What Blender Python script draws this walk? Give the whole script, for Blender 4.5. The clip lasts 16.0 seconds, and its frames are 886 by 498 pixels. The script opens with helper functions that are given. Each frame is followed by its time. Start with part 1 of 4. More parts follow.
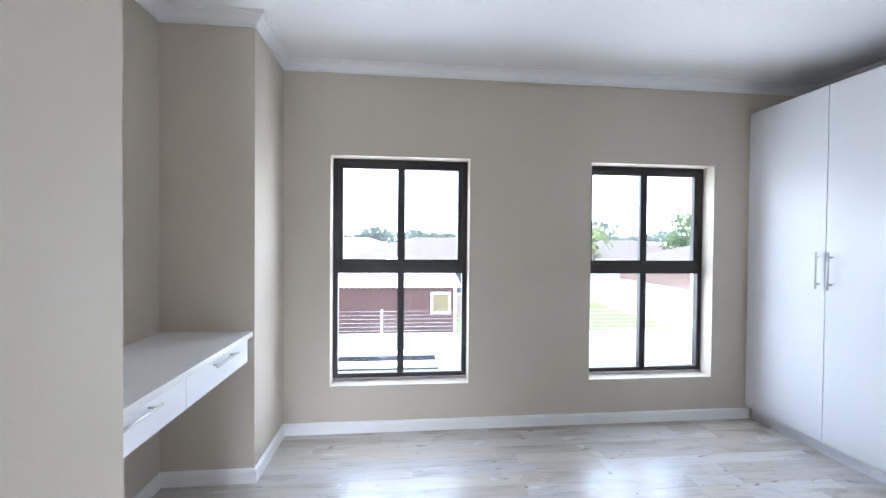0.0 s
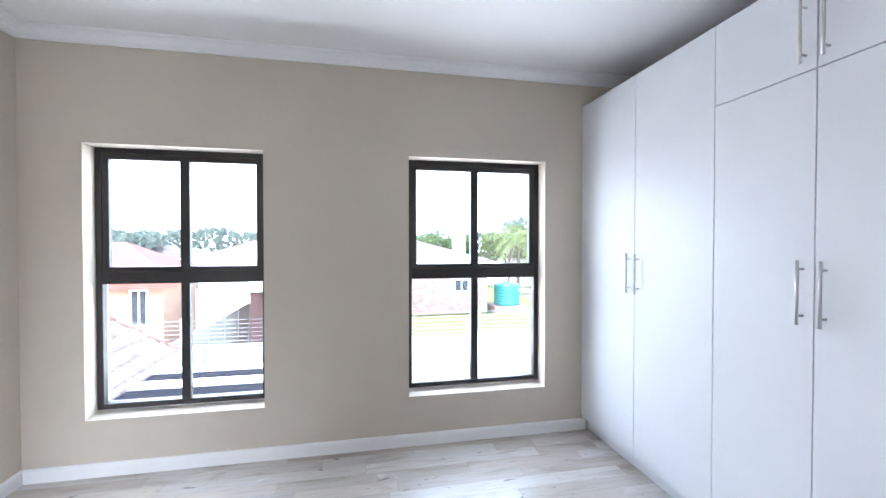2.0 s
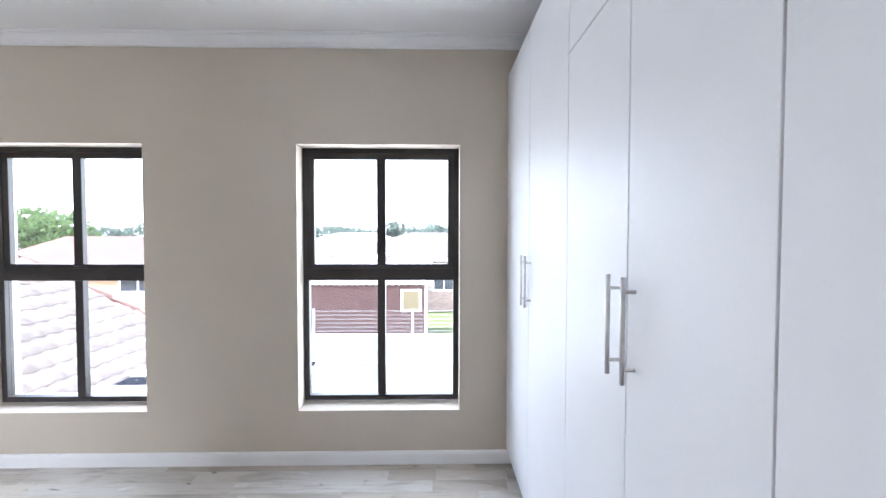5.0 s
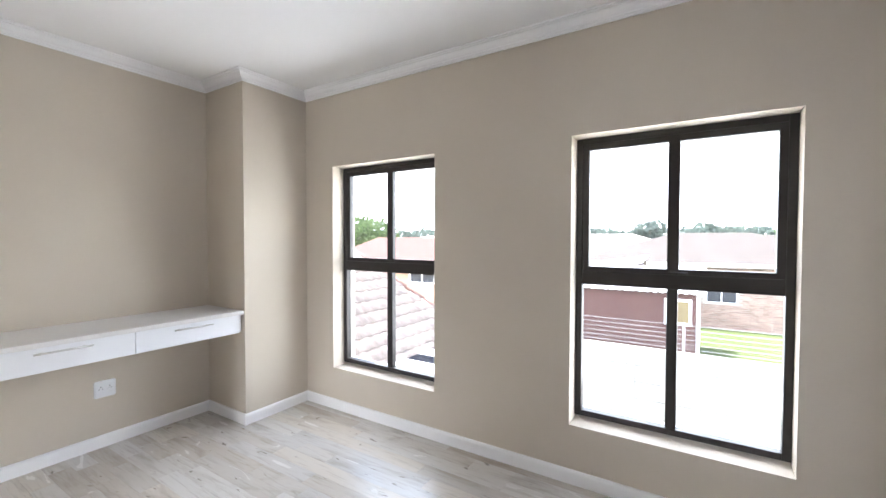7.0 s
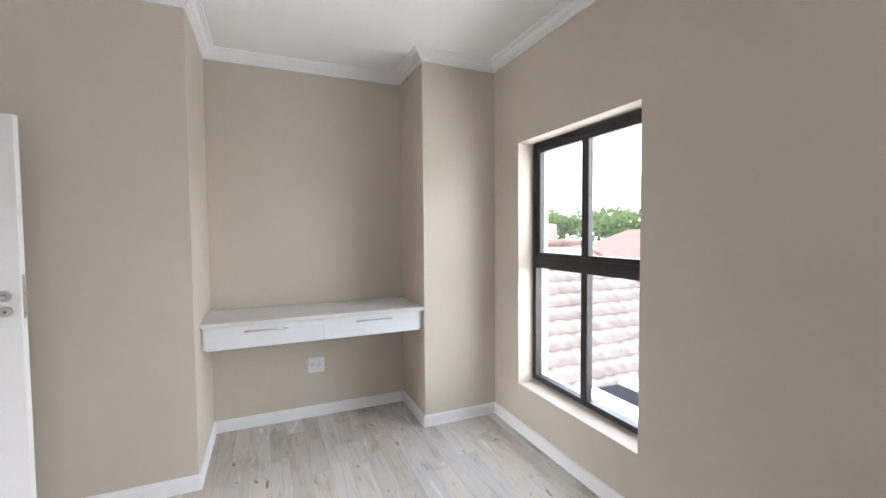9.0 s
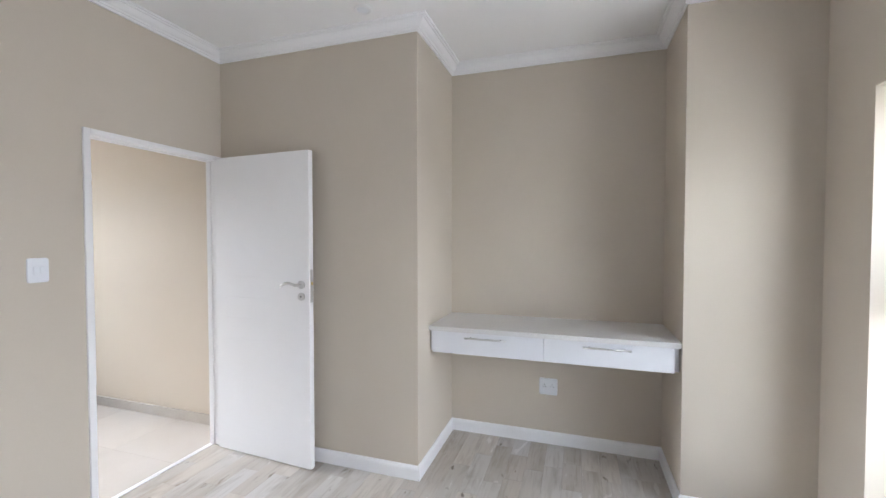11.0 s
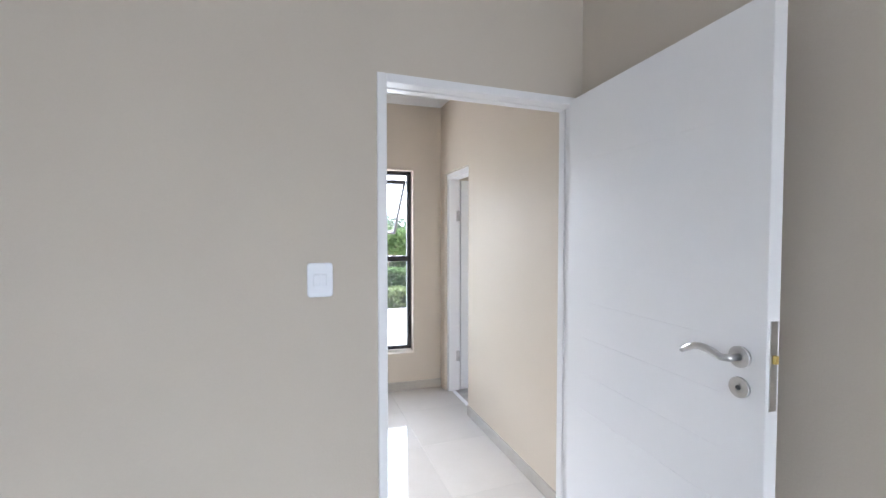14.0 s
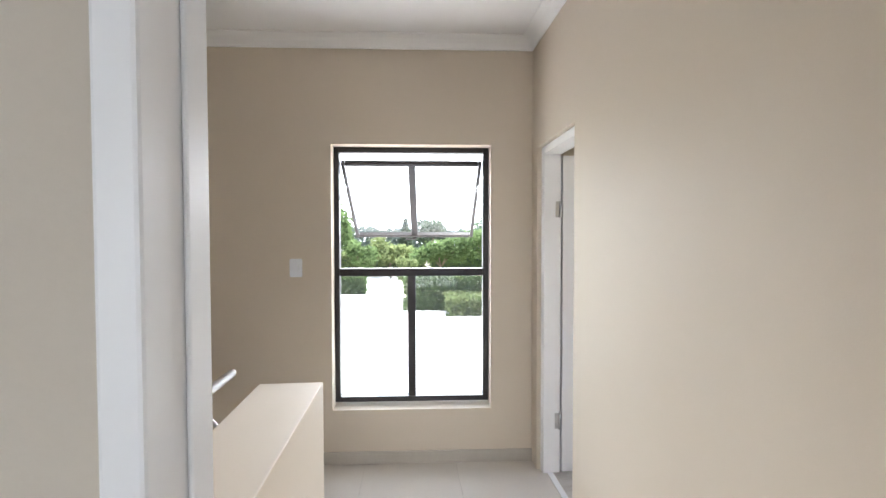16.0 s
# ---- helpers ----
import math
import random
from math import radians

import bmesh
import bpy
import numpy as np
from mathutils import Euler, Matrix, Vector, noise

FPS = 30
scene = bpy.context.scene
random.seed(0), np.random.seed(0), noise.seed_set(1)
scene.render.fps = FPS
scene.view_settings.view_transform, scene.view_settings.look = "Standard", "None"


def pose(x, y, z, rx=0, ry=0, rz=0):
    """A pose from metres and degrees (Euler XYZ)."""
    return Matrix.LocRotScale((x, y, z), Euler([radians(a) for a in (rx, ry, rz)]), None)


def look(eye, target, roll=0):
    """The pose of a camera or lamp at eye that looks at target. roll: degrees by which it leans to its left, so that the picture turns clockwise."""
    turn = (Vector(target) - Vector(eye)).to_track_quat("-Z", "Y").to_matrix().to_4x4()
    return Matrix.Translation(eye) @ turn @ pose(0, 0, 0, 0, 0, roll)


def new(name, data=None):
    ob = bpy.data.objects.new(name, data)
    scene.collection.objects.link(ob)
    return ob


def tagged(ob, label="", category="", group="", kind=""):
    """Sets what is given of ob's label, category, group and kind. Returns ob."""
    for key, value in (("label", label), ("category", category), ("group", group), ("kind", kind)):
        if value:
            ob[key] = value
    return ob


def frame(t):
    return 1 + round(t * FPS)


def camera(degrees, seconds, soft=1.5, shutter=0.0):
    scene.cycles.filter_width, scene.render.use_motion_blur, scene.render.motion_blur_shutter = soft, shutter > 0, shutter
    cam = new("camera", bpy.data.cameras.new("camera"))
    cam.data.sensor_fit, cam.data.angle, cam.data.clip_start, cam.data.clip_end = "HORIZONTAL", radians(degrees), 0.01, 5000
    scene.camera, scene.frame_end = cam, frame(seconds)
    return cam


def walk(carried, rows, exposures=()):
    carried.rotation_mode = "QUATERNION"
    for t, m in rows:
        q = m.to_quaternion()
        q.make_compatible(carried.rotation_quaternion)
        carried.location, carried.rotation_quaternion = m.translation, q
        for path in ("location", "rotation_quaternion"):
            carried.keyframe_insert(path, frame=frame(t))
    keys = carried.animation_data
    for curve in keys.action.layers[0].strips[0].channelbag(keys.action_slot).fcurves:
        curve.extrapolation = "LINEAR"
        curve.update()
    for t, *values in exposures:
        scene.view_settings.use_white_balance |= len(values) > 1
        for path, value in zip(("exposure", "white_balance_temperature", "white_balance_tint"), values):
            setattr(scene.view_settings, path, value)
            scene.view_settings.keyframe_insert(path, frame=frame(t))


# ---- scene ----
cam = camera(94.3, 16.0)
PATH = [
    (0, (0.867, 0.838, 1.451), (1.072, 2.827, 1.421), 0.5),
    (0.5, (1.071, 0.978, 1.437), (1.287, 2.966, 1.42), 0.3),
    (1, (1.308, 1.042, 1.438), (1.593, 3.021, 1.422), 0.3),
    (1.5, (1.65, 1.062, 1.457), (2.013, 3.028, 1.433), 0.2),
    (2, (2.034, 1.035, 1.479), (2.433, 2.994, 1.449), -0.0),
    (2.5, (2.335, 1.072, 1.465), (2.791, 3.019, 1.431), -0.0),
    (3, (2.624, 1.083, 1.473), (3.114, 3.022, 1.437), 0.0),
    (3.2, (2.735, 1.073, 1.466), (3.23, 3.011, 1.433), 0.0),
    (5.3, (3.297, 1.342, 1.507), (3.113, 3.332, 1.446), -0.1),
    (5.5, (3.28, 1.353, 1.506), (2.929, 3.321, 1.442), -0.2),
    (6, (3.222, 1.326, 1.473), (2.574, 3.217, 1.429), 0.1),
    (6.5, (3.175, 1.413, 1.448), (2.273, 3.198, 1.412), 0.1),
    (7, (3.062, 1.5, 1.492), (1.99, 3.188, 1.438), 0.1),
    (7.5, (3.043, 1.69, 1.468), (1.741, 3.208, 1.423), 0.1),
    (8, (2.999, 1.84, 1.459), (1.503, 3.166, 1.413), 0.2),
    (8.2, (2.97, 1.924, 1.475), (1.403, 3.165, 1.412), -0.0),
    (10.3, (2.684, 2.786, 1.466), (0.688, 2.676, 1.418), 0.1),
    (10.5, (2.643, 2.796, 1.468), (0.657, 2.566, 1.42), 0.1),
    (11, (2.495, 2.85, 1.486), (0.595, 2.229, 1.431), -0.0),
    (11.5, (2.298, 2.785, 1.477), (0.559, 1.8, 1.408), 0.1),
    (12, (2.115, 2.655, 1.5), (0.525, 1.445, 1.426), 0.2),
    (12.5, (1.871, 2.54, 1.506), (0.511, 1.075, 1.428), 0.1),
    (13, (1.697, 2.395, 1.485), (0.615, 0.715, 1.414), 0.0),
    (13.5, (1.512, 2.146, 1.496), (0.671, 0.333, 1.426), -0.1),
    (14, (1.32, 1.884, 1.482), (0.653, 0.0, 1.418), -0.0),
    (14.5, (1.176, 1.582, 1.474), (0.665, -0.35, 1.414), -0.2),
    (15, (1.067, 1.294, 1.487), (0.627, -0.656, 1.431), -0.3),
    (15.5, (0.923, 1.026, 1.491), (0.576, -0.942, 1.441), -0.2),
    (16, (0.822, 0.76, 1.487), (0.652, -1.231, 1.438), -0.1),
]
EXPOSURES = [
    (0.0, 2.66, 5450, 12), (3.0, 2.93, 5550, 14), (5.5, 2.78, 5720, 14), (7.0, 2.72, 6030, 14), (8.0, 2.65, 6130, 14),
    (10.5, 2.46, 6000, 14), (12.0, 2.38, 5800, 14), (13.0, 2.4, 5720, 13), (14.5, 2.36, 5620, 13), (16.0, 2.34, 5980, 12),
]
walk(cam, [(t, look(eye, target, roll)) for t, eye, target, roll in PATH], EXPOSURES)
SKY, SUN = 0.12, 3.7


def sky_panel(name, place, target, wide, high, watts, colour=(1, 1, 1)):
    """Stands in for the open sky's light that falls on a window."""
    ob = new(name, bpy.data.lights.new(name, "AREA"))
    ob.data.shape, ob.data.size, ob.data.size_y, ob.data.energy, ob.data.color = "RECTANGLE", wide, high, watts, colour
    ob.matrix_world = look(place, target)
    return ob


for wx in (0.87, 2.915):
    sky_panel("sky_light_window", (wx, 4.44, 1.3), (wx, 3.44, 1.0), 1.2, 1.9, 7.3)
sky_panel("sky_light_landing", (0.797, -2.3, 1.25), (0.797, -1.3, 1.2), 1.2, 1.9, 3.8)
sky_panel("sky_light_front", (1.0, -60.0, 28.0), (1.0, -2.0, 24.0), 44.0, 44.0, 32000)

# ---- light ----
world = bpy.data.worlds.new("sky")
scene.world = world
world.use_nodes = True
wn = world.node_tree.nodes
sky = wn.new("ShaderNodeTexSky")
sky.sky_type = "NISHITA"
sky.sun_disc = False
sky.sun_elevation, sky.sun_rotation = radians(72), radians(262)
sky.air_density, sky.dust_density, sky.ozone_density = 1.0, 2.0, 0.6
wn["Background"].inputs["Strength"].default_value = SKY
world.node_tree.links.new(sky.outputs[0], wn["Background"].inputs["Color"])
sun = new("sun", bpy.data.lights.new("sun", "SUN"))
sun.data.energy, sun.data.angle, sun.data.color = SUN, radians(10), (1.0, 0.96, 0.9)
sun.matrix_world = look((0, 0, 0), (-math.sin(radians(262)) * 0.309, -math.cos(radians(262)) * 0.309, -0.951))
sun.location = (-12, -6, 22)

# ---- materials ----


def shader(name, colour, rough=0.6, metal=0.0, spec=0.5):
    m = bpy.data.materials.new(name)
    m.use_nodes = True
    b = m.node_tree.nodes["Principled BSDF"]
    b.inputs["Base Color"].default_value = (*colour, 1)
    b.inputs["Roughness"].default_value = rough
    b.inputs["Metallic"].default_value = metal
    b.inputs["Specular IOR Level"].default_value = spec
    return m


def varied(name, colour, other, scale=4.0, rough=0.6, bump=0.0, bump_scale=60.0, metal=0.0, stretch=(1, 1, 1), rand=0.0, detail=4.0, spec=0.5, island=False):
    """Two colours mixed by noise at two scales, with a fine relief; rand: how far each piece differs in brightness."""
    m = shader(name, colour, rough, metal, spec)
    nt = m.node_tree
    n, link, b = nt.nodes, nt.links.new, nt.nodes["Principled BSDF"]
    co = n.new("ShaderNodeTexCoord")
    mp = n.new("ShaderNodeMapping")
    mp.inputs["Scale"].default_value = stretch
    link(co.outputs["Object"], mp.inputs[0])
    big = n.new("ShaderNodeTexNoise")
    big.inputs["Scale"].default_value, big.inputs["Detail"].default_value = scale, detail
    link(mp.outputs[0], big.inputs["Vector"])
    fine = n.new("ShaderNodeTexNoise")
    fine.inputs["Scale"].default_value, fine.inputs["Detail"].default_value = bump_scale, 5
    link(mp.outputs[0], fine.inputs["Vector"])
    add = n.new("ShaderNodeMath")
    add.operation = "MULTIPLY_ADD"
    add.inputs[1].default_value = 0.25
    link(fine.outputs["Fac"], add.inputs[0])
    link(big.outputs["Fac"], add.inputs[2])
    ramp = n.new("ShaderNodeMapRange")
    ramp.inputs[1].default_value, ramp.inputs[2].default_value = 0.42, 0.85
    link(add.outputs[0], ramp.inputs[0])
    mix = n.new("ShaderNodeMixRGB")
    mix.inputs[1].default_value, mix.inputs[2].default_value = (*colour, 1), (*other, 1)
    link(ramp.outputs[0], mix.inputs[0])
    out = mix.outputs[0]
    if rand:
        info = n.new("ShaderNodeNewGeometry" if island else "ShaderNodeObjectInfo")
        rr = n.new("ShaderNodeMapRange")
        rr.inputs[3].default_value, rr.inputs[4].default_value = 1 - rand, 1 + rand
        link(info.outputs["Random Per Island" if island else "Random"], rr.inputs[0])
        hsv = n.new("ShaderNodeHueSaturation")
        link(rr.outputs[0], hsv.inputs["Value"])
        link(out, hsv.inputs["Color"])
        out = hsv.outputs[0]
    link(out, b.inputs["Base Color"])
    if bump:
        bp = n.new("ShaderNodeBump")
        bp.inputs["Strength"].default_value, bp.inputs["Distance"].default_value = bump, 0.002
        link(fine.outputs["Fac"], bp.inputs["Height"])
        link(bp.outputs[0], b.inputs["Normal"])
    return m


def laminate_material():
    """Grey-washed oak: soft streaks along x, every plank of its own tone, with small dark knots."""
    m = shader("laminate", (0.5, 0.45, 0.38), 0.3)
    nt = m.node_tree
    n, link, b = nt.nodes, nt.links.new, nt.nodes["Principled BSDF"]
    geo = n.new("ShaderNodeNewGeometry")
    info = n.new("ShaderNodeObjectInfo")
    shift = n.new("ShaderNodeVectorMath")
    shift.operation = "ADD"
    mul = n.new("ShaderNodeVectorMath")
    mul.operation = "SCALE"
    mul.inputs[0].default_value = (37.0, 53.0, 11.0)
    link(info.outputs["Random"], mul.inputs["Scale"])
    link(geo.outputs["Position"], shift.inputs[0])
    link(mul.outputs[0], shift.inputs[1])

    def noise(stretch, scale, detail, distortion=0.0):
        mp = n.new("ShaderNodeMapping")
        mp.inputs["Scale"].default_value = stretch
        link(shift.outputs[0], mp.inputs[0])
        t = n.new("ShaderNodeTexNoise")
        t.inputs["Scale"].default_value, t.inputs["Detail"].default_value, t.inputs["Distortion"].default_value = scale, detail, distortion
        link(mp.outputs[0], t.inputs["Vector"])
        return t.outputs["Fac"]

    def span(src, lo, hi, a, b):
        r = n.new("ShaderNodeMapRange")
        for i, v in enumerate((lo, hi, a, b)):
            r.inputs[i + 1].default_value = v
        link(src, r.inputs[0])
        return r.outputs[0]

    def blend(kind, fac, one, two):
        x = n.new("ShaderNodeMixRGB")
        x.blend_type = kind
        for i, v in enumerate((fac, one, two)):
            if isinstance(v, (float, tuple)):
                x.inputs[i].default_value = v
            else:
                link(v, x.inputs[i])
        return x.outputs[0]

    tone = n.new("ShaderNodeValToRGB")
    tone.color_ramp.interpolation = "CONSTANT"
    tones = ((0.0, (0.583, 0.554, 0.507)), (0.2, (0.536, 0.489, 0.426)), (0.34, (0.618, 0.595, 0.554)), (0.52, (0.536, 0.501, 0.449)), (0.66, (0.513, 0.472, 0.414)), (0.75, (0.618, 0.571, 0.501)), (0.9, (0.560, 0.543, 0.513)))
    for i, (p, c) in enumerate(tones):
        e = tone.color_ramp.elements[i] if i < 2 else tone.color_ramp.elements.new(p)
        e.position, e.color = p, (*c, 1)
    link(info.outputs["Random"], tone.inputs[0])
    wash = noise((1.5, 5.5, 1.0), 1.4, 4, 0.9)
    grain = noise((2.0, 26.0, 1.0), 2.4, 6, 0.4)
    knot = noise((5.0, 15.0, 1.0), 1.7, 2, 0.5)
    col = blend("MIX", span(wash, 0.52, 0.72, 0.0, 0.5), tone.outputs[0], (0.3, 0.25, 0.195, 1))
    col = blend("MIX", span(wash, 0.46, 0.25, 0.0, 0.5), col, (0.6, 0.59, 0.565, 1))
    col = blend("MIX", span(grain, 0.52, 0.78, 0.0, 0.42), col, (0.29, 0.245, 0.195, 1))
    col = blend("MIX", span(knot, 0.675, 0.75, 0.0, 0.7), col, (0.13, 0.1, 0.075, 1))
    link(col, b.inputs["Base Color"])
    link(span(wash, 0.0, 1.0, 0.3, 0.22), b.inputs["Roughness"])
    bp = n.new("ShaderNodeBump")
    bp.inputs["Strength"].default_value, bp.inputs["Distance"].default_value = 0.12, 0.001
    link(grain, bp.inputs["Height"])
    link(bp.outputs[0], b.inputs["Normal"])
    return m


def glass_material():
    """Clear pane: sees straight through, with a faint gloss and an added glare veil."""
    m = bpy.data.materials.new("glass")
    m.use_nodes = True
    nt = m.node_tree
    n, link = nt.nodes, nt.links.new
    n.remove(n["Principled BSDF"])
    tr, gl, mx = n.new("ShaderNodeBsdfTransparent"), n.new("ShaderNodeBsdfGlossy"), n.new("ShaderNodeMixShader")
    lw, pw, ma = n.new("ShaderNodeLayerWeight"), n.new("ShaderNodeMath"), n.new("ShaderNodeMath")
    lw.inputs["Blend"].default_value = 0.5
    pw.operation, ma.operation = "POWER", "MULTIPLY_ADD"
    pw.inputs[1].default_value, ma.inputs[1].default_value, ma.inputs[2].default_value = 4.0, 0.35, 0.025
    link(lw.outputs["Facing"], pw.inputs[0])
    link(pw.outputs[0], ma.inputs[0])
    gl.inputs["Roughness"].default_value = 0.02
    tr.inputs["Color"].default_value = (0.94, 0.96, 0.95, 1)
    link(ma.outputs[0], mx.inputs[0])
    link(tr.outputs[0], mx.inputs[1])
    link(gl.outputs[0], mx.inputs[2])
    # translucent veil mixed into the glass imitates glare that washes out the view
    glare_veil, film = n.new("ShaderNodeBsdfTranslucent"), n.new("ShaderNodeMixShader")
    veil_noise, amount = n.new("ShaderNodeTexNoise"), n.new("ShaderNodeMapRange")
    veil_noise.inputs["Scale"].default_value, veil_noise.inputs["Detail"].default_value = 3.0, 5
    amount.inputs[3].default_value, amount.inputs[4].default_value = 0.002, 0.0055
    link(veil_noise.outputs["Fac"], amount.inputs[0])
    link(amount.outputs[0], film.inputs[0])
    link(mx.outputs[0], film.inputs[1])
    link(glare_veil.outputs[0], film.inputs[2])
    link(film.outputs[0], n["Material Output"].inputs["Surface"])
    return m


M_WALL = varied("beige_paint", (0.585, 0.523, 0.438), (0.625, 0.562, 0.472), 1.3, 0.7, 0.22, 160, spec=0.25)
M_HALL = varied("cream_paint", (0.645, 0.568, 0.465), (0.675, 0.598, 0.492), 1.1, 0.6, 0.12, 220, spec=0.25)
M_CEIL = varied("ceiling_paint", (0.88, 0.878, 0.872), (0.9, 0.898, 0.894), 0.9, 0.8, 0.05, 150)
M_TRIM = varied("white_trim_paint", (0.86, 0.86, 0.865), (0.885, 0.885, 0.89), 3, 0.4, 0.04, 90)
M_MELA = varied("white_melamine", (0.79, 0.8, 0.83), (0.82, 0.83, 0.855), 2, 0.48, 0.02, 160, spec=0.28)
M_DOOR = varied("white_enamel", (0.86, 0.853, 0.85), (0.885, 0.88, 0.875), 2.5, 0.33, 0.06, 70)
M_TOP = varied("pale_stone_top", (0.74, 0.73, 0.72), (0.69, 0.68, 0.67), 60, 0.28, 0.03, 300)
M_BLACK = varied("dark_aluminium", (0.022, 0.019, 0.019), (0.032, 0.028, 0.027), 8, 0.42, 0.05, 200, spec=0.4)
M_STEEL = varied("brushed_steel", (0.56, 0.55, 0.54), (0.66, 0.65, 0.64), 30, 0.28, 0.03, 300, metal=1.0)
M_CHROME = shader("chrome", (0.88, 0.88, 0.89), 0.22, 1.0)
M_PLASTIC = varied("white_plastic", (0.8, 0.82, 0.86), (0.83, 0.85, 0.88), 12, 0.3)
M_SLOT = shader("dark_slot", (0.06, 0.06, 0.065), 0.5)
M_GAP = shader("shadow_gap", (0.2, 0.2, 0.21), 0.7)
M_LAM = laminate_material()
M_GLASS = glass_material()
M_TILE = varied("polished_porcelain", (0.6, 0.56, 0.5), (0.65, 0.61, 0.555), 2.2, 0.06, 0.0, 60, rand=0.03)
M_GROUT = varied("grout", (0.6, 0.56, 0.5), (0.57, 0.53, 0.475), 20, 0.8)
M_SKIRT = varied("porcelain_skirting", (0.5, 0.46, 0.4), (0.56, 0.52, 0.46), 6, 0.18)
M_BRASS = shader("brass", (0.75, 0.6, 0.2), 0.3, 1.0)
M_EXT = varied("white_exterior_plaster", (0.62, 0.62, 0.62), (0.52, 0.52, 0.51), 1.5, 0.8, 0.3, 120, spec=0.12)
M_PRECAST = varied("cream_precast_concrete", (0.4, 0.39, 0.36), (0.32, 0.315, 0.29), 2.0, 0.85, 0.3, 60, rand=0.04, spec=0.12)
M_MAROON = varied("maroon_cladding", (0.1, 0.05, 0.048), (0.125, 0.066, 0.06), 1.5, 0.6, 0.1, 40, spec=0.12)
M_CREAM = varied("cream_timber", (0.23, 0.17, 0.085), (0.19, 0.14, 0.07), 4, 0.6)
M_BRICK = varied("face_brick", (0.27, 0.175, 0.145), (0.35, 0.25, 0.21), 4, 0.85, 0.3, 30, rand=0.25, spec=0.12, island=True)
M_MORTAR = varied("mortar", (0.42, 0.39, 0.35), (0.36, 0.33, 0.3), 5, 0.9)
M_ROOFT = varied("pinkish_roof_tile", (0.33, 0.265, 0.235), (0.4, 0.335, 0.3), 3, 0.8, 0.3, 30, rand=0.12, spec=0.12)
M_ROOFG = varied("pale_grey_roof_tile", (0.1, 0.084, 0.075), (0.075, 0.063, 0.057), 1.2, 0.8, 0.2, 12, spec=0.12)
M_SHEET = varied("white_roof_sheeting", (0.72, 0.72, 0.72), (0.62, 0.62, 0.62), 1.5, 0.5)
M_ORANGE = varied("salmon_plaster", (0.4, 0.26, 0.18), (0.44, 0.3, 0.215), 1.2, 0.85, 0.2, 60, spec=0.12)
M_REDROOF = varied("red_roof_tile", (0.11, 0.056, 0.048), (0.14, 0.076, 0.065), 3, 0.8, 0.3, 30, spec=0.12)
M_RIDGE = varied("faded_ridge_tile", (0.27, 0.15, 0.125), (0.33, 0.2, 0.17), 3, 0.85, 0.3, 30, spec=0.12)
M_PINK = varied("faded_pink_plaster", (0.42, 0.28, 0.24), (0.47, 0.33, 0.285), 2, 0.85, 0.2, 60, spec=0.12)
M_RED = varied("red_fascia", (0.26, 0.09, 0.07), (0.32, 0.13, 0.1), 2, 0.6, spec=0.12)
M_LAWN = varied("lawn", (0.075, 0.105, 0.035), (0.11, 0.13, 0.05), 3, 0.9, 0.6, 40, spec=0.12)
M_GROUND = varied("dry_ground", (0.3, 0.27, 0.21), (0.2, 0.2, 0.12), 0.4, 0.95, 0.4, 8, spec=0.12)
M_PAVE = varied("pale_paving", (0.6, 0.57, 0.53), (0.52, 0.49, 0.46), 2, 0.85, 0.3, 30, spec=0.12)
M_TANK = varied("green_polyethylene", (0.03, 0.2, 0.18), (0.04, 0.23, 0.21), 2, 0.45)
M_LEAF = varied("foliage", (0.07, 0.11, 0.04), (0.12, 0.165, 0.065), 2.5, 0.75, spec=0.12)
M_LEAFY = varied("yellow_green_foliage", (0.12, 0.155, 0.06), (0.18, 0.205, 0.09), 2.5, 0.75, spec=0.12)
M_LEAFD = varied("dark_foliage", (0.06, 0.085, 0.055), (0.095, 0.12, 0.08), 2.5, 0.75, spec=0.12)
# distance haze put into the colour: paler and bluer than the near leaves
M_WOODS = varied("hazed_far_foliage", (0.1, 0.13, 0.11), (0.14, 0.17, 0.145), 2.5, 0.9, spec=0.1)
for leafy in (M_LEAF, M_LEAFY, M_LEAFD, M_WOODS):
    nt = leafy.node_tree
    through_leaf, half = nt.nodes.new("ShaderNodeBsdfTranslucent"), nt.nodes.new("ShaderNodeMixShader")
    half.inputs[0].default_value = 0.5
    nt.links.new(nt.nodes["Principled BSDF"].inputs["Base Color"].links[0].from_socket, through_leaf.inputs["Color"])
    nt.links.new(nt.nodes["Principled BSDF"].outputs[0], half.inputs[1])
    nt.links.new(through_leaf.outputs[0], half.inputs[2])
    nt.links.new(half.outputs[0], nt.nodes["Material Output"].inputs["Surface"])
M_BARK = varied("bark", (0.14, 0.1, 0.07), (0.2, 0.15, 0.11), 6, 0.9, 0.6, 30)
M_DARK = shader("dark_interior", (0.05, 0.052, 0.062), 0.5, 0.0, 0.12)
M_WIRE = varied("galvanised_wire", (0.66, 0.66, 0.67), (0.72, 0.72, 0.73), 30, 0.6, spec=0.2)
# near-black colour that paints the shade seen between the carport beams
M_SHADE = varied("painted_gap_shade", (0.012, 0.013, 0.018), (0.02, 0.021, 0.027), 3, 1.0, spec=0.0)

# ---- builders ----


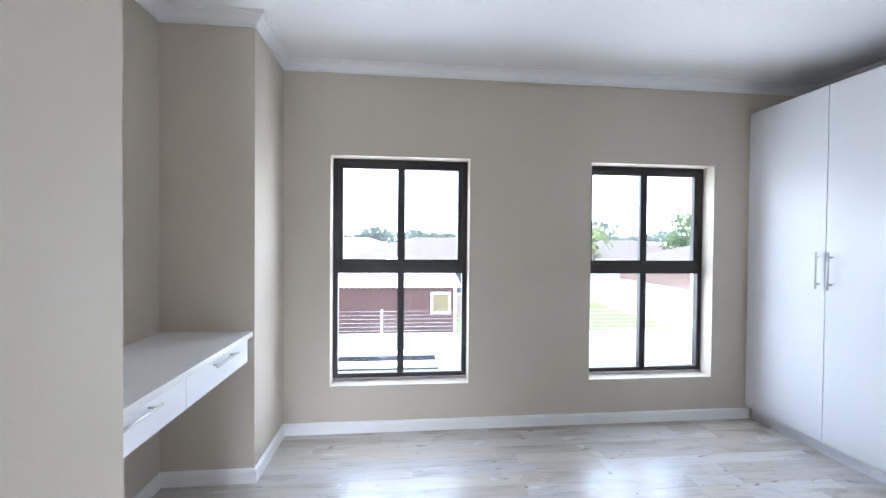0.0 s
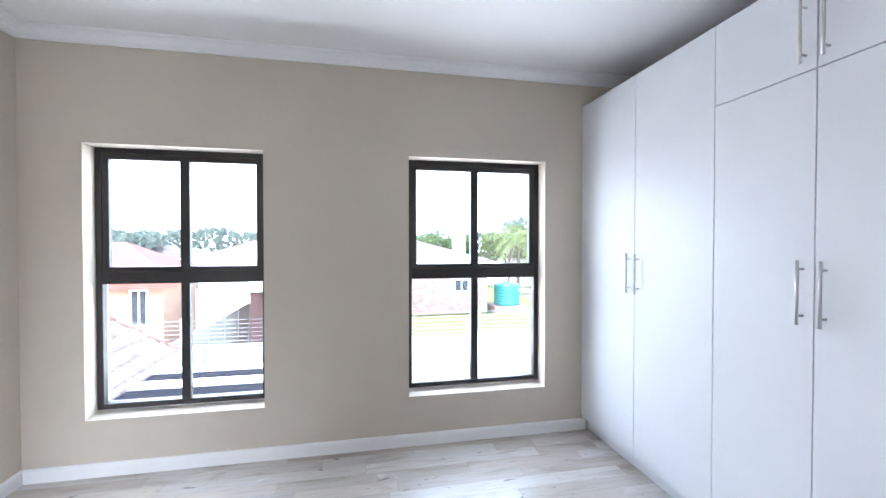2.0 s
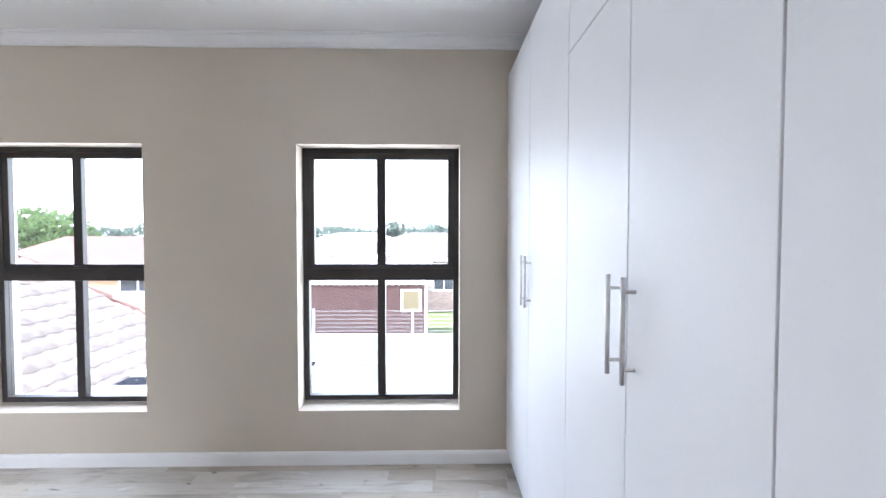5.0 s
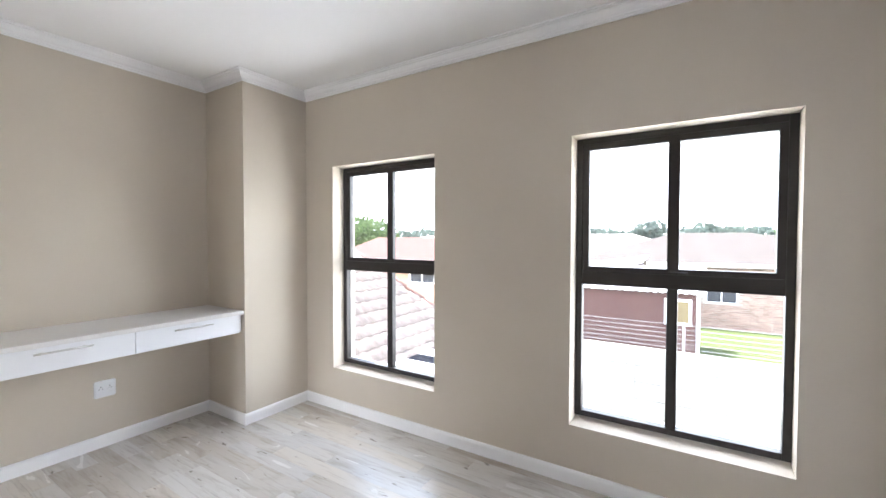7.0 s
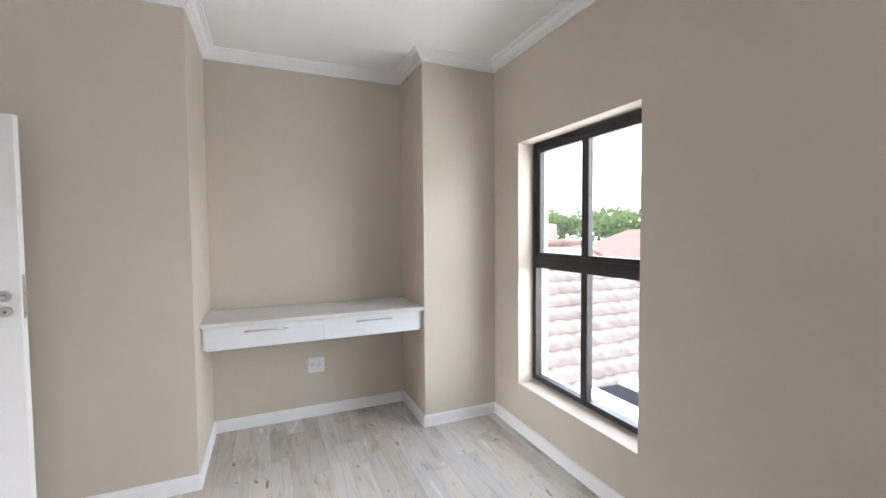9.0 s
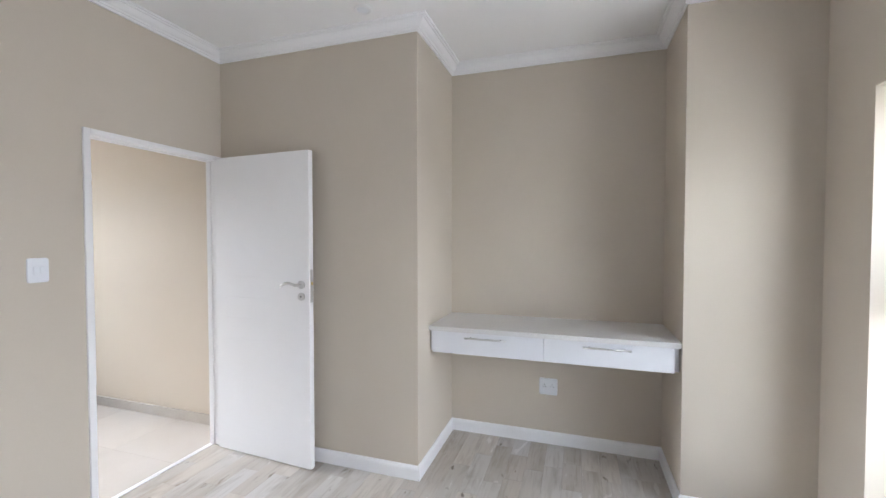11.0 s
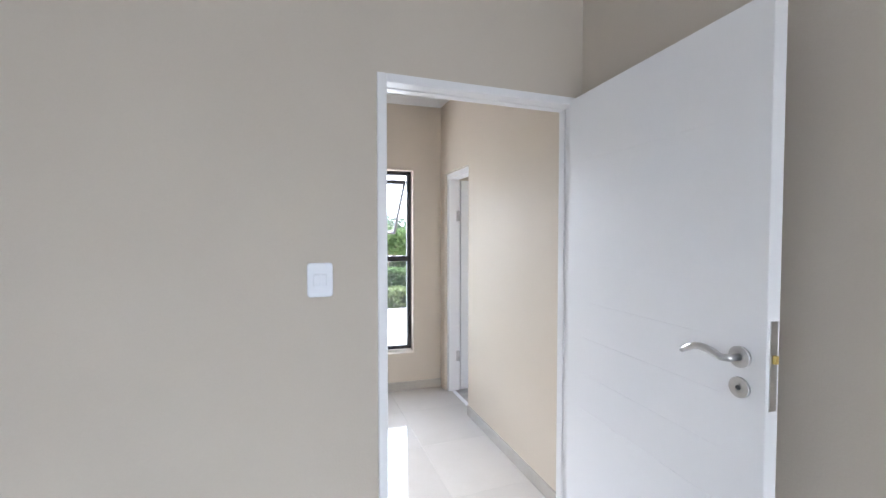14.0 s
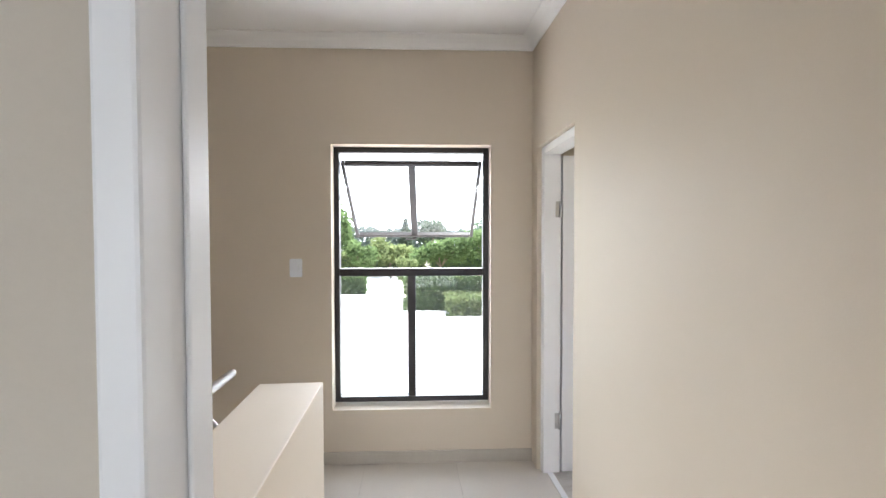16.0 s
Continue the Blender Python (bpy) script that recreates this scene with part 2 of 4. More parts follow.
def add_box(bm, x0, x1, y0, y1, z0, z1, bevel=0.0, turn=None):
    g = bmesh.ops.create_cube(bm, size=1)
    vs = g["verts"]
    for v in vs:
        v.co = Vector(((x0 + x1) / 2 + v.co.x * (x1 - x0), (y0 + y1) / 2 + v.co.y * (y1 - y0), (z0 + z1) / 2 + v.co.z * (z1 - z0)))
    if bevel:
        es = list({e for v in vs for e in v.link_edges})
        r = bmesh.ops.bevel(bm, geom=es, offset=bevel, segments=2, affect="EDGES", profile=0.5)
        vs = list({v for f in r["faces"] for v in f.verts} | {v for v in vs if v.is_valid})
    if turn is not None:
        bmesh.ops.transform(bm, matrix=turn, verts=[v for v in vs if v.is_valid])
    return vs


def box(*a, bevel=0.0, turn=None):
    bm = bmesh.new()
    add_box(bm, *a, bevel=bevel, turn=turn)
    return bm


def add_tube(bm, points, r, seg=12):
    """A round bar through the points."""
    rings = []
    for i, p in enumerate(points):
        a = Vector(points[max(i - 1, 0)])
        b = Vector(points[min(i + 1, len(points) - 1)])
        q = (b - a).to_track_quat("Z", "Y")
        rr = r[i] if isinstance(r, (list, tuple)) else r
        rings.append([bm.verts.new(Vector(p) + q @ Vector((rr * math.cos(2 * math.pi * k / seg), rr * math.sin(2 * math.pi * k / seg), 0))) for k in range(seg)])
    for a, b in zip(rings, rings[1:]):
        for k in range(seg):
            f = bm.faces.new((a[k], a[(k + 1) % seg], b[(k + 1) % seg], b[k]))
            f.smooth = True
    bm.faces.new(rings[0][::-1])
    bm.faces.new(rings[-1])


def tube(points, r, seg=12):
    bm = bmesh.new()
    add_tube(bm, points, r, seg)
    return bm


def prism(poly, z0, z1):
    bm = bmesh.new()
    lo = [bm.verts.new((x, y, z0)) for x, y in poly]
    hi = [bm.verts.new((x, y, z1)) for x, y in poly]
    k = len(poly)
    for i in range(k):
        bm.faces.new((lo[i], lo[(i + 1) % k], hi[(i + 1) % k], hi[i]))
    bm.faces.new(lo[::-1])
    bm.faces.new(hi)
    return bm


def sweep(path, profile, closed=False):
    """A moulding: profile points (inward from the wall, height) along a plan path that has the room on its left; mitred corners."""
    bm = bmesh.new()
    n = len(path)
    rings = []
    for i in range(n):
        p = Vector(path[i])
        d0 = (p - Vector(path[i - 1])).normalized() if (closed or i > 0) else None
        d1 = (Vector(path[(i + 1) % n]) - p).normalized() if (closed or i < n - 1) else None
        d0, d1 = d0 or d1, d1 or d0
        n0, n1 = Vector((-d0.y, d0.x)), Vector((-d1.y, d1.x))
        m = (n0 + n1) / (1 + n0.dot(n1))
        rings.append([bm.verts.new((p.x + m.x * d, p.y + m.y * d, z)) for d, z in profile])
    k = len(profile)
    for i in range(n if closed else n - 1):
        a, b = rings[i], rings[(i + 1) % n]
        for j in range(k):
            bm.faces.new((a[j], b[j], b[(j + 1) % k], a[(j + 1) % k]))
    if not closed:
        bm.faces.new(rings[0])
        bm.faces.new(rings[-1][::-1])
    bmesh.ops.recalc_face_normals(bm, faces=bm.faces)
    return bm


def link_mesh(name, bm, material):
    me = bpy.data.meshes.new(name)
    bmesh.ops.recalc_face_normals(bm, faces=bm.faces)
    bm.to_mesh(me)
    bm.free()
    me.materials.append(material)
    return new(name, me)


def part(name, bm, material, parent, label=""):
    ob = link_mesh(name, bm, material)
    ob.parent = parent
    ob.matrix_parent_inverse = parent.matrix_world.inverted() if parent.type != "EMPTY" else Matrix.Translation(parent.location).inverted()
    if label:
        ob["label"] = label
    return ob


def thing(name, place, label, category, group="", kind=""):
    ob = new(name)
    ob.empty_display_size = 0.1
    ob.location = place
    return tagged(ob, label, category, group, kind)


def structure(name, bm, material, label, category):
    return tagged(link_mesh(name, bm, material), label, category, kind="structure")


def boxes_bm(rows):
    bm = bmesh.new()
    for r in rows:
        add_box(bm, *r)
    return bm


# ---- plan (metres) ----
WIN_Y, OUT_Y = 4.0, 4.25
DOOR_Y, HALL_Y = 0.428, 0.352
PIER_X, COL_X, NICHE_X = 0.0, 0.182, -0.535
NICHE_0, NICHE_1 = 1.932, 3.395
RIGHT_X, WARD_X = 4.37, 3.756
CEIL = 2.785
W_LO, W_HI = 0.357, 2.104
WINDOWS = ((0.341, 1.40), (2.385, 3.446))
D0, D1, D_TOP = 0.192, 1.052, 2.056
HX, HEND, HOUT = 0.0, -1.95, -2.2
HW0, HW1, HWLO, HWHI = 0.274, 1.321, 0.357, 2.104
HALL_R = 3.3
HD0, HD1 = -1.80, -1.22
BACK_X = -2.6
# the end wall of the landing stands slightly askew
SKEW = 0.05
END_TURN = Matrix.Translation((0.8, HEND, 0)) @ Matrix.Rotation(-math.atan(SKEW), 4, "Z") @ Matrix.Translation((-0.8, -HEND, 0))


def end_y(x):
    return HEND + SKEW * (0.8 - x)


# walls
structure("wall_north", boxes_bm([
    (-0.85, WINDOWS[0][0], WIN_Y, OUT_Y, -0.3, 3.0), (WINDOWS[0][1], WINDOWS[1][0], WIN_Y, OUT_Y, -0.3, 3.0), (WINDOWS[1][1], 4.6, WIN_Y, OUT_Y, -0.3, 3.0),
    *[(a, b, WIN_Y, OUT_Y, -0.3, W_LO) for a, b in WINDOWS], *[(a, b, WIN_Y, OUT_Y, W_HI, 3.0) for a, b in WINDOWS]]), M_WALL, "smooth beige painted wall with two window openings", "wall")
structure("wall_west", boxes_bm([
    (-0.85, PIER_X, NICHE_1, WIN_Y, -0.3, 3.0), (-0.85, NICHE_X, NICHE_0, NICHE_1, -0.3, 3.0), (-0.85, COL_X, HALL_Y, NICHE_0, -0.3, 3.0)]), M_WALL, "beige painted wall with a deep desk niche", "wall")
structure("wall_south", boxes_bm([
    (COL_X, D0 + 0.02, HALL_Y + 0.002, DOOR_Y, -0.3, 3.0), (D1 - 0.02, 4.6, HALL_Y, DOOR_Y, -0.3, 3.0), (D0 + 0.02, D1 - 0.02, HALL_Y, DOOR_Y, D_TOP - 0.02, 3.0)]), M_WALL, "beige painted wall with a doorway to the landing", "wall")
structure("wall_east", box(RIGHT_X, 4.6, DOOR_Y, WIN_Y, -0.3, 3.0), M_WALL, "beige painted wall behind the wardrobes", "wall")
room = [(RIGHT_X, DOOR_Y), (RIGHT_X, WIN_Y), (PIER_X, WIN_Y), (PIER_X, NICHE_1), (NICHE_X, NICHE_1), (NICHE_X, NICHE_0), (COL_X, NICHE_0), (COL_X, DOOR_Y)]
structure("ceiling", prism(room, CEIL, 2.99), M_CEIL, "flat white painted ceiling", "ceiling")
crown = [(0.0, CEIL - 0.07), (0.012, CEIL - 0.07), (0.013, CEIL - 0.058), (0.021, CEIL - 0.056), (0.024, CEIL - 0.048), (0.034, CEIL - 0.043), (0.045, CEIL - 0.035), (0.053, CEIL - 0.025), (0.057, CEIL - 0.019), (0.066, CEIL - 0.018), (0.068, CEIL - 0.01), (0.079, CEIL - 0.009), (0.081, CEIL), (0.0, CEIL)]
structure("cornice", sweep(room, crown, True), M_TRIM, "white stepped plaster cornice round the ceiling", "cornice")
base = [(0.0, 0.0), (0.016, 0.0), (0.016, 0.068), (0.0135, 0.078), (0.008, 0.085), (0.0, 0.087)]
structure("baseboard", sweep([(WARD_X + 0.03, WIN_Y), (PIER_X, WIN_Y), (PIER_X, NICHE_1), (NICHE_X, NICHE_1), (NICHE_X, NICHE_0), (COL_X, NICHE_0), (COL_X, DOOR_Y + 0.02)], base), M_TRIM, "white painted skirting board along the bedroom walls", "baseboard")
structure("baseboard_door", sweep([(D1 + 0.004, DOOR_Y), (WARD_X + 0.03, DOOR_Y)], base), M_TRIM, "white painted skirting board beside the door", "baseboard")

# landing
structure("wall_landing_west", boxes_bm([
    (-0.2, HX, HD1, HALL_Y, -0.3, 3.0), (-0.2, HX, HD0, HD1, 2.066, 3.0), (-0.2, HX, HEND, HD0, -0.3, 3.0)]), M_HALL, "warm cream painted landing wall with a doorway", "wall")
end_wall = boxes_bm([
    (-2.8, HW0, HOUT, HEND, -0.3, 3.0), (HW1, HALL_R + 0.2, HOUT, HEND, -0.3, 3.0), (HW0, HW1, HOUT, HEND, -0.3, HWLO), (HW0, HW1, HOUT, HEND, HWHI, 3.0)])
bmesh.ops.transform(end_wall, matrix=END_TURN, verts=end_wall.verts)
structure("wall_landing_south", end_wall, M_HALL, "warm cream painted end wall with one window", "wall")
structure("wall_landing_east", box(HALL_R, HALL_R + 0.2, HEND - 0.15, HALL_Y, -0.3, 3.0), M_HALL, "plain cream wall closing the landing", "wall")
structure("wall_landing_north", boxes_bm([(COL_X, D0 + 0.018, HALL_Y - 0.012, HALL_Y - 0.002, 0, 2.9), (HX + 0.001, COL_X, HALL_Y - 0.012, HALL_Y - 0.002, 0, 2.9), (D1 - 0.018, HALL_R, HALL_Y - 0.012, HALL_Y - 0.002, 0, 2.9), (D0 + 0.018, D1 - 0.018, HALL_Y - 0.012, HALL_Y - 0.002, D_TOP, 2.9)]), M_HALL, "cream plaster on the landing side", "wall")
hall = [(HALL_R, end_y(HALL_R)), (HALL_R, HALL_Y - 0.012), (HX, HALL_Y - 0.012), (HX, end_y(HX))]
structure("ceiling_landing", prism(hall, CEIL, 2.99), M_CEIL, "flat white landing ceiling", "ceiling")
cove = [(0.0, CEIL - 0.068), (0.01, CEIL - 0.068), (0.012, CEIL - 0.055), (0.026, CEIL - 0.034), (0.048, CEIL - 0.018), (0.072, CEIL - 0.01), (0.088, CEIL - 0.008), (0.088, CEIL), (0.0, CEIL)]
structure("cornice_landing", sweep(hall, cove, True), M_CEIL, "plain white cove cornice on the landing", "cornice")
sk = [(0.0, 0.0), (0.011, 0.0), (0.011, 0.078), (0.009, 0.08), (0.0, 0.08)]
structure("skirting_landing", sweep([(HX, HALL_Y - 0.014), (HX, HD1 + 0.002)], sk), M_SKIRT, "beige porcelain tile skirting", "baseboard")
structure("skirting_landing_end", sweep([(HX, end_y(HX)), (HALL_R, end_y(HALL_R))], sk), M_SKIRT, "beige porcelain tile skirting under the window", "baseboard")
# room past the landing door; unseen opening added to light the door leaf
structure("wall_side_room", boxes_bm([(BACK_X - 0.2, BACK_X, HEND, HEND + 0.35, -0.3, 3.0), (BACK_X - 0.2, BACK_X, HALL_Y - 0.55, HALL_Y, -0.3, 3.0), (BACK_X - 0.2, BACK_X, HEND + 0.35, HALL_Y - 0.55, -0.3, 0.4), (BACK_X - 0.2, BACK_X, HEND + 0.35, HALL_Y - 0.55, 2.13, 3.0), (BACK_X, -0.85, HALL_Y - 0.2, HALL_Y, -0.3, 3.0), (-0.85, -0.2, HALL_Y - 0.2, HALL_Y - 0.002, -0.3, 3.0)]), M_WALL, "beige walls of the side room with an added unglazed opening", "wall")
structure("ceiling_side_room", box(BACK_X, -0.2, HEND, HALL_Y - 0.2, CEIL, 2.99), M_CEIL, "white ceiling of the side room", "ceiling")

# floors: a slab below, the pieces come last
floor = structure("floor", boxes_bm([(-0.6, 4.36, DOOR_Y - 0.075, WIN_Y, -0.3, -0.011)]), M_GAP, "grey-washed oak laminate floor in narrow staggered strips", "floor")
floor_hall = structure("floor_landing", boxes_bm([(HX - 0.1, HALL_R, HEND - 0.14, DOOR_Y - 0.075, -0.3, -0.0035)]), M_GROUT, "polished cream porcelain tile floor", "floor")
structure("floor_side_room", box(BACK_X, HX - 0.1, HEND, HALL_Y - 0.2, -0.3, -0.002), M_LAM, "laminate floor of the side room", "floor")
structure("trim", box(D0 + 0.04, D1 - 0.04, DOOR_Y - 0.09, DOOR_Y - 0.058, -0.01, 0.004, bevel=0.0015), M_TRIM, "pale metal threshold strip in the doorway", "threshold")
structure("trim_side", box(-0.09, -0.055, HD0 + 0.03, HD1 - 0.03, -0.01, 0.003, bevel=0.001), M_TRIM, "pale threshold strip at the side door", "threshold")


# ---- windows ----
def glazing(name, x0, x1, y0, z0, z1, sign, open_sash=False):
    """A black aluminium window: frame, transom, mullions, panes; sign: +1 when outdoors lies towards +y."""
    w = thing(name, ((x0 + x1) / 2, y0, z0), "black aluminium window with four panes in a deep plastered opening" if not open_sash else "black aluminium window, its top awning sash propped open", "window", kind="structure")
    d0, d1 = sorted((y0, y0 + sign * 0.055))
    xm = (x0 + x1) / 2
    zt0, zt1 = z0 + 0.828, z0 + 0.91
    bm = bmesh.new()
    for r in ((x0, x0 + 0.038, z0, z1), (x1 - 0.038, x1, z0, z1), (x0 + 0.038, x1 - 0.038, z1 - 0.036, z1), (x0 + 0.038, x1 - 0.038, z0, z0 + 0.036)):
        add_box(bm, r[0], r[1], d0, d1, r[2], r[3], bevel=0.003)
    part("window_frame", bm, M_BLACK, w)
    part("transom", box(x0 + 0.038, x1 - 0.038, d0, d1, zt0 + (0.03 if open_sash else 0), zt1, bevel=0.003), M_BLACK, w)
    part("mullion", box(xm - 0.027, xm + 0.027, d0 + 0.004, d1 - 0.004, z0 + 0.036, zt0 + (0.03 if open_sash else 0), bevel=0.003), M_BLACK, w)
    part("window_sill", box(x0, x1, *sorted((y0 + sign * 0.06, y0 + sign * 0.13)), z0 - 0.001, z0 + 0.014, bevel=0.003), M_EXT, w, "plastered outer sill")
    yc = y0 + sign * 0.03
    for a, b in ((x0 + 0.038, xm - 0.027), (xm + 0.027, x1 - 0.038)):
        p = part("pane", box(a, b, yc - 0.002, yc + 0.002, z0 + 0.036, zt0 + (0.03 if open_sash else 0)), M_GLASS, w)
        p.visible_shadow = False
    # upper sash
    s0, s1, u0, u1 = x0 + 0.038, x1 - 0.038, zt1, z1 - 0.036
    tilt = Matrix.Identity(4)
    if open_sash:
        hinge = Vector((0, y0 + sign * 0.03, u1))
        tilt = Matrix.Translation((0, sign * 0.03, -0.05)) @ Matrix.Translation(hinge) @ Matrix.Rotation(radians(50) * sign, 4, "X") @ Matrix.Translation(-hinge)
    b0, b1 = sorted((y0 + sign * 0.008, y0 + sign * 0.047))
    bm = bmesh.new()
    bw, play = (0.034, 0.003) if not open_sash else (0.026, -0.001)
    for r in ((s0, s0 + bw, u0, u1), (s1 - bw, s1, u0, u1), (s0 + bw, s1 - bw, u1 - bw, u1), (s0 + bw, s1 - bw, u0, u0 + 0.028), (xm - 0.027, xm + 0.027, u0 + 0.028, u1 - bw)):
        add_box(bm, r[0] - play, r[1] + play, b0, b1, r[2] - play, r[3] + play, bevel=0.003)
    bmesh.ops.transform(bm, matrix=tilt, verts=bm.verts)
    sash = part("sash", bm, M_BLACK, w, "top-hung awning sash")
    for a, b in ((s0 + bw, xm - 0.027), (xm + 0.027, s1 - bw)):
        bm = box(a, b, yc - 0.002, yc + 0.002, u0 + 0.028, u1 - bw)
        bmesh.ops.transform(bm, matrix=tilt, verts=bm.verts)
        p = part("pane", bm, M_GLASS, sash)
        p.visible_shadow = False
    bm = bmesh.new()
    add_box(bm, xm - 0.02, xm + 0.02, *sorted((y0 - sign * 0.002, y0 - sign * 0.014)), u0 + 0.004, u0 + 0.022, bevel=0.003)
    add_box(bm, xm - 0.01, xm + 0.075, *sorted((y0 - sign * 0.014, y0 - sign * 0.024)), u0 + 0.006, u0 + 0.018, bevel=0.003)
    bmesh.ops.transform(bm, matrix=tilt, verts=bm.verts)
    part("latch", bm, M_BLACK, sash, "small black latch handle")
    if open_sash:
        for xs in (s0 + 0.012, s1 - 0.012):
            part("stay", tube([(xs, y0 + sign * 0.03, u1 - 0.32), (xs, y0 + sign * 0.19, u1 - 0.2)], 0.006, 8), M_STEEL, w, "steel friction stay")
    return w


glazing("window_1", WINDOWS[0][0], WINDOWS[0][1], 4.125, W_LO + 0.02, W_HI, 1)
glazing("window_2", WINDOWS[1][0], WINDOWS[1][1], 4.125, W_LO + 0.02, W_HI, 1)
glazing("window_3", HW0, HW1, HEND - 0.085, HWLO + 0.02, HWHI, -1, True).rotation_euler.z = -math.atan(SKEW)


# ---- doors ----
def lever(parent, x, y, z, out, along):
    """Lever handle on a door face; out: unit way from the face; along: way the lever points."""
    o, a = Vector(out), Vector(along)
    p = Vector((x, y, z))
    part("rose", tube([p, p + o * 0.009], 0.026, 24), M_STEEL, parent, "round steel rose")
    q = p + o * 0.05
    pts = [p + o * 0.009, p + o * 0.04, q + a * 0.012]
    for k in range(1, 9):
        u = k / 8
        pts.append(q + a * (0.012 + 0.115 * u) + Vector((0, 0, 0.012 * math.sin(u * math.pi * 1.05) - 0.012 * max(0, u - 0.7) / 0.3)))
    part("lever", tube(pts, [0.009] * 3 + [0.0095] * 6 + [0.008, 0.006], 12), M_STEEL, parent, "curved brushed steel lever")
    k = p - Vector((0, 0, 0.075))
    part("escutcheon", tube([k, k + o * 0.008], 0.025, 24), M_STEEL, parent, "round steel keyhole plate")
    part("keyhole", tube([k + o * 0.008, k + o * 0.0095], 0.006, 10), M_SLOT, parent, "dark keyhole")


bm = bmesh.new()
for r in ((D0, D0 + 0.038, 0, D_TOP), (D1 - 0.034, D1, 0, D_TOP), (D0 + 0.038, D1 - 0.034, D_TOP - 0.032, D_TOP)):
    add_box(bm, r[0], r[1], HALL_Y - 0.016, DOOR_Y + 0.012, r[2], r[3], bevel=0.004)
frame_1 = structure("door_frame_1", bm, M_DOOR, "white pressed-steel door frame in the bedroom wall", "door frame")
bm = bmesh.new()
for r in ((D0 + 0.038, D0 + 0.044, 0, D_TOP - 0.032), (D1 - 0.039, D1 - 0.034, 0, D_TOP - 0.032), (D0 + 0.044, D1 - 0.039, D_TOP - 0.037, D_TOP - 0.032)):
    add_box(bm, r[0], r[1], HALL_Y - 0.01, DOOR_Y - 0.045, r[2], r[3], bevel=0.003)
part("door_stop", bm, M_DOOR, frame_1)
part("strike_plate", box(D1 - 0.036, D1 - 0.0325, DOOR_Y - 0.042, DOOR_Y - 0.018, 1.03, 1.2, bevel=0.001), M_STEEL, frame_1, "steel strike plate")

# the leaf stands open along the side wall
LEAF = Matrix.Translation((0.258, DOOR_Y + 0.022, 0)) @ Matrix.Rotation(radians(-3.6), 4, "Z")
door = thing("door_1", (0.258, DOOR_Y + 0.022, 0.0), "white painted door with grooved panels, standing open on the bedroom side", "door", kind="structure")
LW, LZ0, LZ1 = 0.803, 0.008, 2.036


def leaf_part(name, bm, mat, parent, label=""):
    bmesh.ops.transform(bm, matrix=LEAF, verts=bm.verts)
    return part(name, bm, mat, parent, label)


bm = bmesh.new()
# face boards with V grooves between the stiles: local x out of the face, local y along the leaf
grooves = [0.795, 0.938, 1.082, 1.224, 1.365, 1.505, 1.646, 1.773]
add_box(bm, -0.038, -0.0016, 0.0, LW, LZ0, LZ1, bevel=0.001)
leaf = leaf_part("leaf", bm, M_DOOR, door)
zs = [LZ0] + grooves + [LZ1]
for a, b in zip(zs, zs[1:]):
    leaf_part("panel", box(-0.002, 0.0, 0.09, LW - 0.11, a + 0.0009, b - 0.0009), M_DOOR, leaf)
leaf_part("stile", box(-0.002, 0.0, 0.001, 0.09, LZ0 + 0.001, LZ1 - 0.001), M_DOOR, leaf)
leaf_part("stile", box(-0.002, 0.0, LW - 0.11, LW - 0.001, LZ0 + 0.001, LZ1 - 0.001), M_DOOR, leaf)
leaf_part("lock_plate", box(-0.031, -0.009, LW - 0.001, LW + 0.0015, 1.075, 1.285, bevel=0.0008), M_STEEL, door, "steel lock face plate")
leaf_part("latch_bolt", box(-0.025, -0.015, LW + 0.001, LW + 0.01, 1.187, 1.207, bevel=0.002), M_BRASS, door, "brass latch bolt")
H0 = LEAF @ Vector((0.0, LW - 0.06, 1.188))
lever(door, H0.x, H0.y, H0.z, LEAF.to_3x3() @ Vector((1, 0, 0)), LEAF.to_3x3() @ Vector((0, -1, 0)))
for z in (0.25, 1.75):
    part("hinge", tube([(D0 + 0.046, DOOR_Y + 0.02, z), (D0 + 0.046, DOOR_Y + 0.02, z + 0.1)], 0.007, 10), M_STEEL, door, "steel butt hinge")

# side door on the landing
bm = bmesh.new()
for r in ((HD0, HD0 + 0.055, 0, 2.062), (HD1 - 0.042, HD1 - 0.002, 0, 2.062), (HD0 + 0.055, HD1 - 0.042, 2.012, 2.062)):
    add_box(bm, -0.135, HX - 0.025, r[0], r[1], r[2], r[3], bevel=0.004)
structure("door_frame_2", bm, M_DOOR, "white steel door frame set into the landing wall", "door frame")
door2 = thing("door_2", (-0.15, HD0 + 0.03, 0.0), "white painted side door, standing open into the next room", "door", kind="structure")
part("leaf", box(-0.15 - 0.48, -0.145, HD0 + 0.02, HD0 + 0.058, 0.008, 2.006, bevel=0.002), M_DOOR, door2)
for z in (0.285, 1.62):
    hg = part("hinge", box(-0.132, -0.1, HD0 + 0.0545, HD0 + 0.058, z, z + 0.1, bevel=0.001), M_STEEL, door2, "steel hinge leaf")
    part("knuckle", tube([(-0.128, HD0 + 0.063, z), (-0.128, HD0 + 0.063, z + 0.1)], 0.007, 10), M_STEEL, hg)


# ---- wardrobes ----
def bar_handle(parent, x, y, z0, z1, stand=0.03):
    h = part("handle", tube([(x - stand, y, z0), (x - stand, y, z1)], 0.006, 12), M_STEEL, parent, "brushed steel bar handle")
    for z in (z0 + 0.035, z1 - 0.035):
        part("post", tube([(x - stand, y, z), (x, y, z)], 0.0045, 10), M_STEEL, h)


